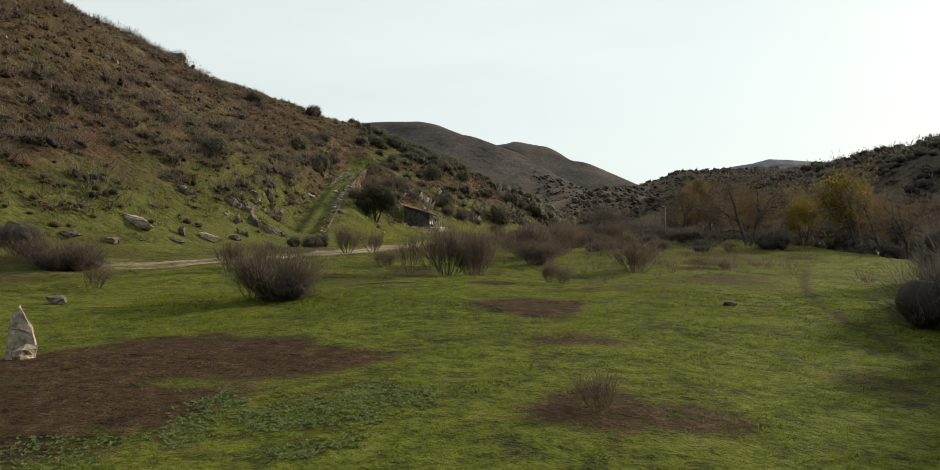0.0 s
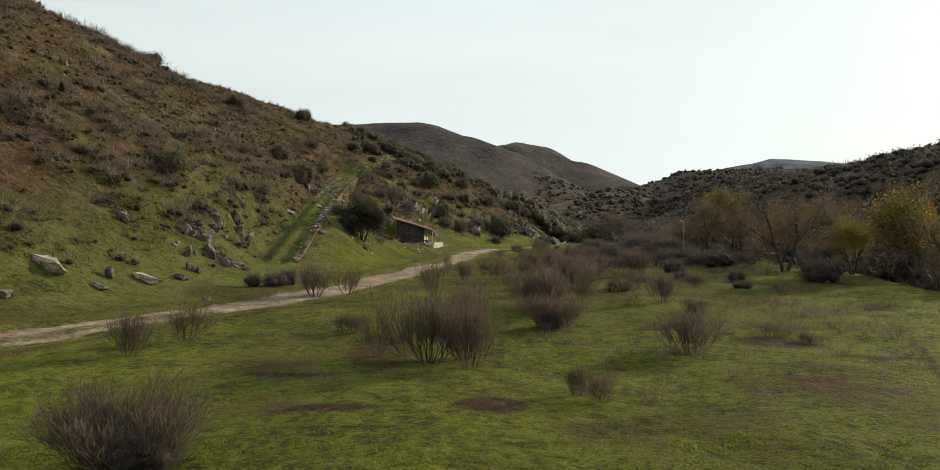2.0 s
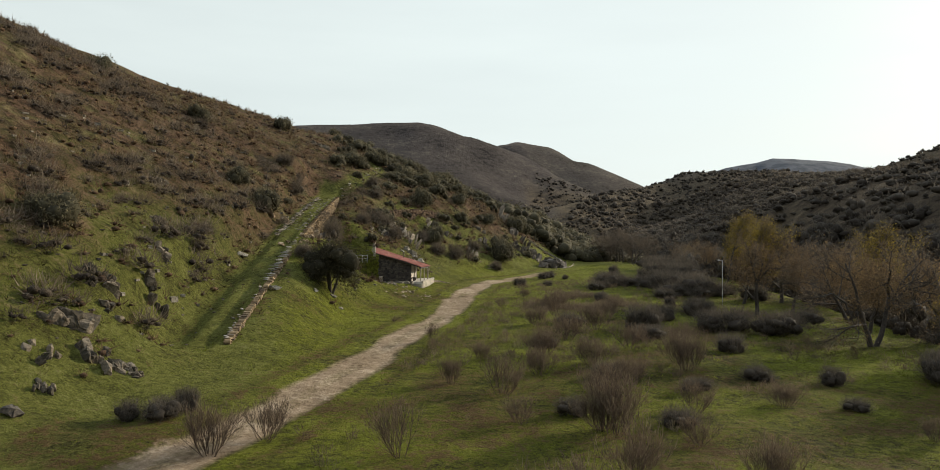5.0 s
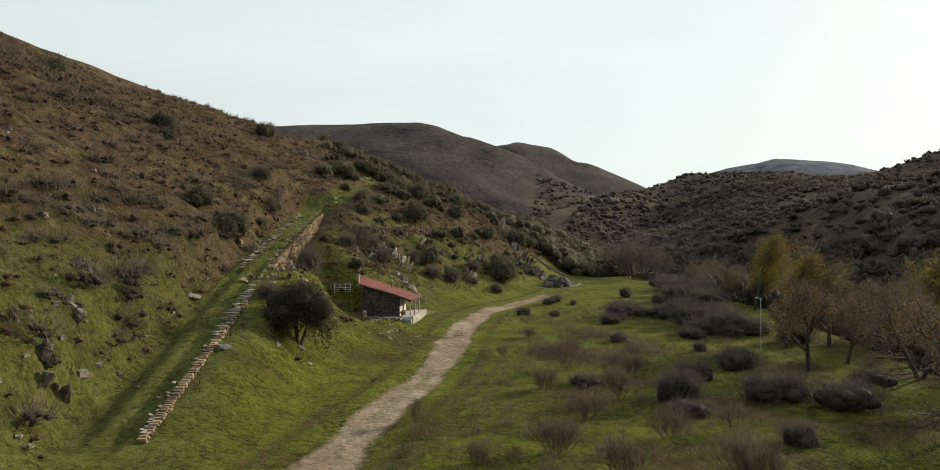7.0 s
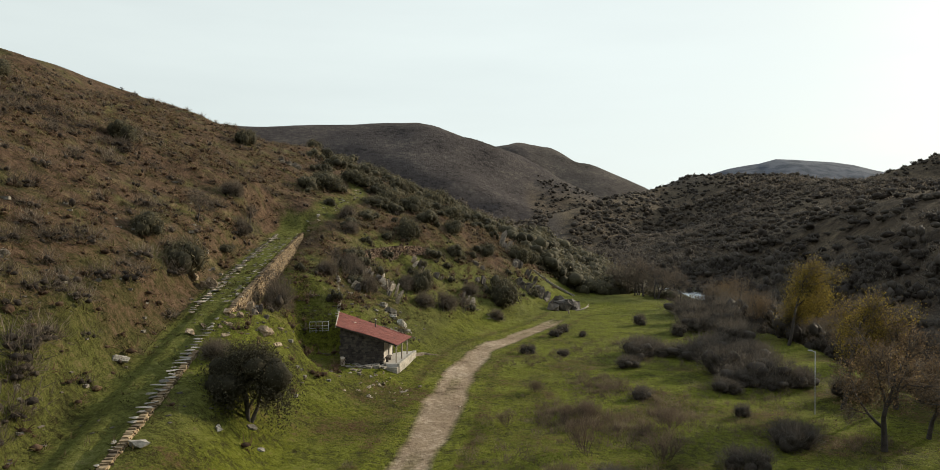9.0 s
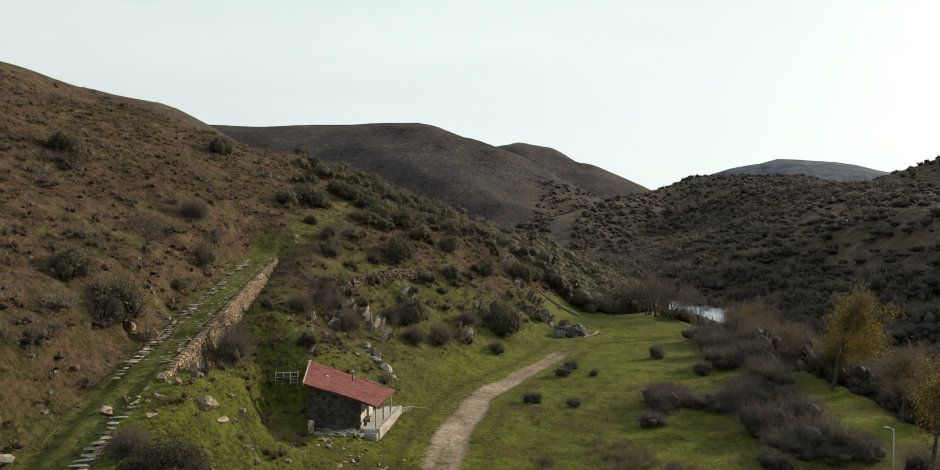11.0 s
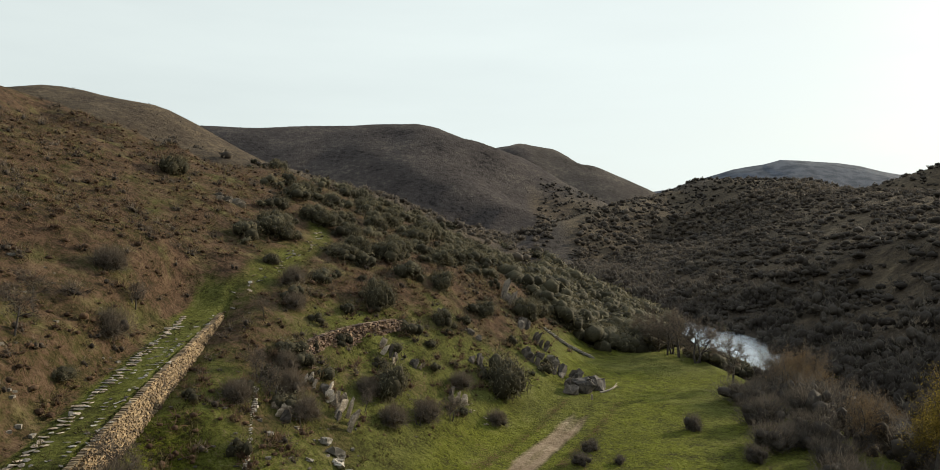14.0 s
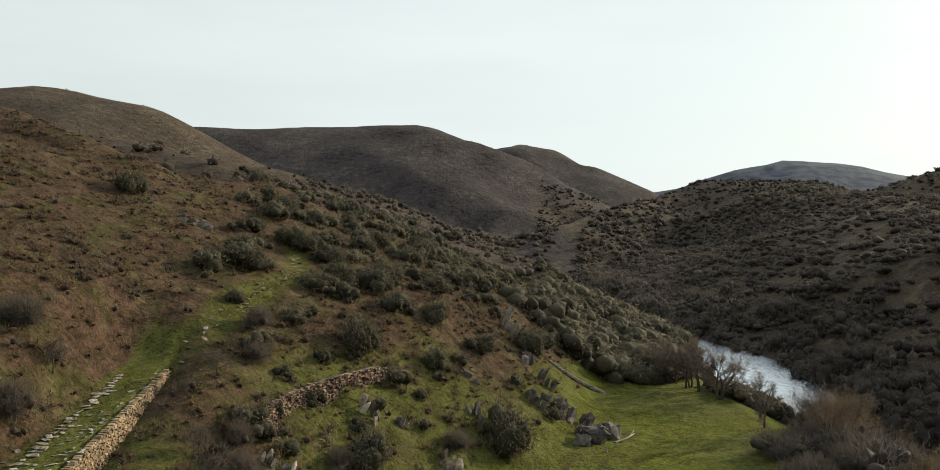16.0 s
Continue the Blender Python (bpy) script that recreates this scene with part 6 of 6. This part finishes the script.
def build_hut():
    hut = thing("hut", pose(-8.0, 116.2, 5.25, 0, 0, -2), "low stone hut with a sloping red tile roof and porch", "hut")
    # hut's own axes: x downhill towards the track, y away, origin at floor level
    x0, x1, xp, y0, y1 = -3.2, 1.75, 3.3, -2.6, 2.7

    def eave(x):
        return 4.12 - (x + 3.7) * 0.335

    front = part("front_wall", prism_bm([(x0, -0.3), (x1, -0.5), (x1, eave(x1) - 0.16), (x0, eave(x0) - 0.16)], y0, y0 + 0.45), MAT_HUTSTONE, hut, "dark rough stone wall")
    part("back_wall", prism_bm([(x0, -0.3), (x1, -0.3), (x1, eave(x1) - 0.16), (x0, eave(x0) - 0.16)], y1 - 0.45, y1), MAT_HUTSTONE, hut)
    part("upper_wall", box_bm(x0, x0 + 0.45, y0 + 0.45, y1 - 0.45, -0.3, eave(x0 + 0.45) - 0.16), MAT_HUTSTONE, hut)
    east = part("porch_wall", prism_bm([(y0 + 0.45, -0.3), (-0.2, -0.3), (-0.2, 2.02), (0.75, 2.02), (0.75, -0.3), (y1 - 0.45, -0.3), (y1 - 0.45, eave(x1) - 0.16), (y0 + 0.45, eave(x1) - 0.16)], 0, 0.4), MAT_CEMENT, hut, "pale rendered wall under the porch")
    east.matrix_basis = Matrix(((0, 1, 0, x1 - 0.4), (1, 0, 0, 0), (0, 0, 1, 0), (0, 0, 0, 1)))
    stone_face("stonework", x0, x1, y0 - 0.03, y0, -0.4, lambda x: eave(x) - 0.1, MAT_HUTSTONE, front, holes=((-0.55, 0.05, 1.15, 1.8),))
    window = part("window", box_bm(-0.55, 0.05, y0 - 0.04, y0 + 0.05, 1.15, 1.8), MAT_DARKWOOD, hut, "small dark shuttered window")
    part("lintel", box_bm(-0.7, 0.2, y0 - 0.12, y0 + 0.1, 1.8, 1.95), MAT_SCHIST, window)
    door = part("door", box_bm(x1 - 0.25, x1 - 0.18, -0.2, 0.75, 0.02, 2.0), MAT_DARKWOOD, hut, "dark plank door")
    part("door_handle", box_bm(x1 - 0.18, x1 - 0.13, 0.6, 0.66, 0.95, 1.1, 0.005), MAT_METAL, door)
    # roof: battens below, rows of half-round tiles above
    part("roof_deck", prism_bm([(-3.7, eave(-3.7) - 0.16), (3.45, eave(3.45) - 0.16), (3.45, eave(3.45) - 0.05), (-3.7, eave(-3.7) - 0.05)], -3.0, 3.1), MAT_DARKWOOD, hut)
    verts, faces = [], []
    n_rows, n_cols = 22, 38
    for r_ in range(n_rows):
        xa, xb = -3.72 + r_ * 7.25 / n_rows, -3.72 + (r_ + 1) * 7.25 / n_rows + 0.06
        for c in range(n_cols):
            ya, w = -3.08 + c * 6.25 / n_cols, 6.25 / n_cols
            jig = rng.normal(0, 0.012)
            b = len(verts)
            for xx, lift in ((xa, 0.0), (xb, 0.016)):
                for q in range(5):
                    a = math.pi * q / 4
                    verts.append((xx + jig, ya + w / 2 - math.cos(a) * w * 0.52, eave(xx) - 0.05 + lift + math.sin(a) * 0.05 + jig * 0.3))
            faces += [(b + q, b + 5 + q, b + 6 + q, b + 1 + q) for q in range(4)]
    tiles = raw("roof", verts, faces, MAT_TILE, hut, "weathered red clay tiles", flat=False)
    tagged(tiles, kind="stuff")
    for i in range(9):
        ya = 0.2 + i * 0.3
        part("verge_tile", rock_bm(0.42, 0.2, 0.1, 12, 0.04), MAT_PALE, hut).matrix_basis = Matrix.Translation((0.7 + 0.28 * i, 3.02, eave(0.7 + 0.28 * i) + 0.02)) @ pose(0, 0, 0, 0, 18, 0)
    for i in range(10):
        part("verge_board", box_bm(-3.79, -3.68, -3.05 + i * 0.61, -2.46 + i * 0.61, eave(-3.7) - 0.2, eave(-3.7) + 0.09), MAT_WOOD, hut)
    part("loose_tile", rock_bm(0.45, 0.35, 0.06, 12, 0.03), MAT_PALE, hut).matrix_basis = Matrix.Translation((-1.9, 0.3, eave(-1.9) + 0.05)) @ pose(0, 0, 0, 0, 18, 30)
    chimney = join_tubes("chimney", [([(0.15, 1.6, eave(0.15) - 0.1), (0.15, 1.6, eave(0.15) + 0.75)], [0.07, 0.07])], MAT_DARKWOOD, hut, "thin dark stove pipe", 10)
    join_tubes("cap", [([(0.15, 1.6, eave(0.15) + 0.75), (0.15, 1.6, eave(0.15) + 0.82)], [0.12, 0.05])], MAT_METAL, chimney, "", 10)
    # porch: raised floor with a light edge, posts, rail and a dark bench
    part("porch_floor", box_bm(x1 - 0.1, xp + 0.1, y0 - 0.15, 4.4, -0.7, 0.0, 0.02), MAT_CEMENT, hut, "pale cement floor")
    part("kerb", box_bm(xp + 0.1, xp + 0.42, y0 - 0.2, 4.6, -0.8, 0.05, 0.03), MAT_FLAG, hut, "pale rendered kerb")
    part("step", box_bm(x1 - 0.2, xp + 0.3, y0 - 0.7, y0 - 0.15, -0.8, -0.22, 0.03), MAT_FLAG, hut, "worn stone step")
    for yy in (-2.45, 0.0, 2.55):
        part("post", box_bm(xp - 0.15, xp - 0.02, yy, yy + 0.13, 0.0, eave(xp) - 0.16, 0.01), MAT_WOOD, hut)
    part("beam", box_bm(xp - 0.18, xp + 0.01, -2.9, 3.0, eave(xp) - 0.30, eave(xp) - 0.16, 0.01), MAT_DARKWOOD, hut)
    bench = part("bench", box_bm(x1 + 0.05, x1 + 0.5, -1.9, -0.5, 0.38, 0.46, 0.01), MAT_DARKWOOD, hut, "dark wooden bench on the porch")
    for yy in (-1.8, -0.65):
        part("bench_leg", box_bm(x1 + 0.12, x1 + 0.42, yy, yy + 0.08, 0.0, 0.38, 0.01), MAT_DARKWOOD, bench)
    # stone footing in front and a low lean-to wall at the upper corner
    stones_mesh("footing", [(np.array([rng.uniform(-2.6, 2.4), y0 - rng.uniform(0.15, 1.7), rng.uniform(-0.16, -0.02)]), np.array([rng.uniform(0.15, 0.4), rng.uniform(0.12, 0.25), rng.uniform(0.06, 0.12)]), rng.uniform(-0.4, 0.4)) for _ in range(70)], MAT_FLAG, hut, "pale flat footing stones")
    stones_mesh("low_wall", [(np.array([-2.9 + rng.uniform(-0.12, 0.12), y0 - 0.35 - 0.3 * (i % 4), 0.0 + 0.14 * (i // 4)]), np.array([0.2, 0.15, 0.07]), rng.uniform(-0.2, 0.2)) for i in range(24)], MAT_PALE, hut, "low pile of pale stones")
    # narrowed towards the lower front, with eaves tilted, to fit the camera's view
    for ob in hut.children_recursive:
        m = ob.matrix_basis
        for v in ob.data.vertices:
            p = m @ v.co
            s = (3.1 - p.y) / 6.1
            p.z += s * (0.112 * p.x - 0.15) * min(max(p.z / 3.5, 0), 1)
            p.x = p.x * (1 - 0.22 * s) + 0.24 * s
            v.co = m.inverted() @ p
    return hut


build_hut()
stones_kerb = dry_wall("low_wall", "low whitewashed stone kerb beside the hut's porch", [(-4.3, 120.8), (-3.4, 122.6), (-1.8, 123.8)], [(0, 5.0), (0.5, 4.75), (1, 4.3)], [(0, 0.8), (1, 0.5)], MAT_PALE, 0.5, 0.22)


def build_pen():
    pen = thing("metal_pen", pose(-14.6, 119.6, max(height(-14.6, 119.6), height(-12.8, 119.8)) - 0.05, 0, 0, 8), "small galvanised metal pen frame beside the hut", "pen")
    h, w = 1.05, 1.85
    for yy in (0.0, 1.3):
        for x in (0.0, w / 3, 2 * w / 3, w):
            join_tubes("upright", [([(x, yy, -0.5), (x, yy, h)], [0.022, 0.022])], MAT_METAL, pen, sides=6)
        for z in (0.15, 0.4, 0.65, h):
            join_tubes("rail", [([(-0.02, yy, z), (w + 0.02, yy, z)], [0.02, 0.02])], MAT_METAL, pen, sides=6)
    for x in (0.0, w):
        join_tubes("rail", [([(x, 0, h), (x, 1.3, h)], [0.02, 0.02])], MAT_METAL, pen, sides=6)
    part("panel", box_bm(0.02, w - 0.02, 0.62, 0.66, 0.05, h - 0.06, 0.005), MAT_DARKWOOD, pen, "dark mesh panel")


build_pen()


def build_lamp():
    x, y = 28.3, 103.4
    post = thing("street_lamp", pose(x, y, height(x, y), 0, 0, 150), "thin grey street lamp on a meadow pole", "street lamp")
    join_tubes("pole", [([(0, 0, -0.2), (0, 0, 2.4), (0, 0, 4.9)], [0.04, 0.034, 0.028])], MAT_METAL, post, sides=10)
    join_tubes("arm", [([(0, 0, 4.82), (0.2, 0, 4.92), (0.38, 0, 4.94)], [0.025, 0.025, 0.025])], MAT_METAL, post, sides=6)
    part("lamp_head", box_bm(0.22, 0.52, -0.08, 0.08, 4.88, 4.97, 0.03), MAT_METAL, post, "grey lamp head")


build_lamp()


def build_log():
    x, y = 20.4, 169.0
    log = thing("dead_log", pose(x, y, height(x, y), 0, 0, 25), "bleached forked dead log lying on the grass", "log")
    join_tubes("trunk", [([(-1.3, 0, 0.12), (0.2, 0.1, 0.3), (1.5, 0.2, 0.75)], [0.14, 0.12, 0.06]), ], MAT_WOOD, log, sides=8)
    join_tubes("branch", [([(0.1, 0.1, 0.28), (0.9, 0.35, 0.4), (1.7, 0.5, 1.05)], [0.09, 0.07, 0.04])], MAT_WOOD, log, sides=7)


build_log()


def build_standing_stone():
    outline = [(-0.25, -0.12), (-0.27, 0.25), (-0.255, 0.55), (-0.21, 0.78), (-0.13, 0.97), (-0.05, 0.86), (0.03, 0.70), (0.12, 0.55), (0.16, 0.38), (0.21, 0.18), (0.2, -0.12)]
    bm = prism_bm(outline, -0.12, 0.12)
    bmesh.ops.triangulate(bm, faces=bm.faces)
    bmesh.ops.subdivide_edges(bm, edges=bm.edges, cuts=1, use_grid_fill=True)
    for v in bm.verts:
        v.co += Vector(rng.normal(0, 0.012, 3))
        v.co.y *= 1.15 - 0.65 * v.co.z
    ob = part("standing_stone", bm, MAT_PALE)
    ob.matrix_basis = pose(-8.45, 13.5, height(-8.45, 13.5), -4, 3, 25)
    tagged(ob, "pale upright jagged slab of stone standing in bare earth", "stone")


build_standing_stone()


# broad-leaved weeds in the bare earth
def build_weeds():
    x, y = scatter(9000, -5.5, 0.6, 6.8, 11.9, lambda a, b: smooth(0.0, 0.35, 0.78 + 0.9 * fbm(a, b, 0.7, 3, 95) - np.hypot((a + 2.2) / 2.2, (b - 9.2) / 1.9)))
    x2, y2 = scatter(420, -5.8, -3.9, 6.9, 8.3, lambda a, b: 0.8 + 0 * a)
    x, y = np.concatenate([x, x2]), np.concatenate([y, y2])
    n, per = len(x), 9
    at = np.stack([np.repeat(x, per), np.repeat(y, per), np.repeat(seat(x, y), per)], 1)
    a = rng.uniform(0, 6.283, n * per)
    way = np.stack([np.cos(a), np.sin(a), rng.uniform(0.25, 1.2, n * per)], 1)
    q = sprays(at, way, np.array([[0.0, 0.0, 1.0]]) + rng.normal(0, 0.2, (n * per, 3)), rng.uniform(0.02, 0.055, n * per), rng.uniform(0.010, 0.022, n * per))
    tagged(quad_mesh("weeds", q, rng.uniform(0.2, 0.9, n * per), MAT_WEED), "broad-leaved grey-green weeds on bare earth", "weeds", kind="stuff")


MAT_WEED = leaf_material("weed_leaves", [(0.1, (0.085, 0.115, 0.036)), (0.5, (0.175, 0.215, 0.075)), (0.9, (0.270, 0.310, 0.130))], 0.45)
build_weeds()
# small pale stones strewn over the slope above the track
hx, hy = scatter(700, -34, -2, 60, 160, lambda x, y: smooth(1, 4, line(y, FOOT) - x) * smooth(26, 14, line(y, FOOT) - x))
strewn = stones_mesh("strewn_stones", [(np.array([a, b, c + 0.01]), np.array([0.5, 0.3, 0.12]) * rng.uniform(0.12, 0.42) * rng.uniform(0.7, 1.3, 3), rng.uniform(0, 3)) for a, b, c in zip(hx, hy, seat(hx, hy))], MAT_SCHIST, None)
tagged(strewn, "small pale stones strewn over the grassy slope", "stones", kind="stuff")
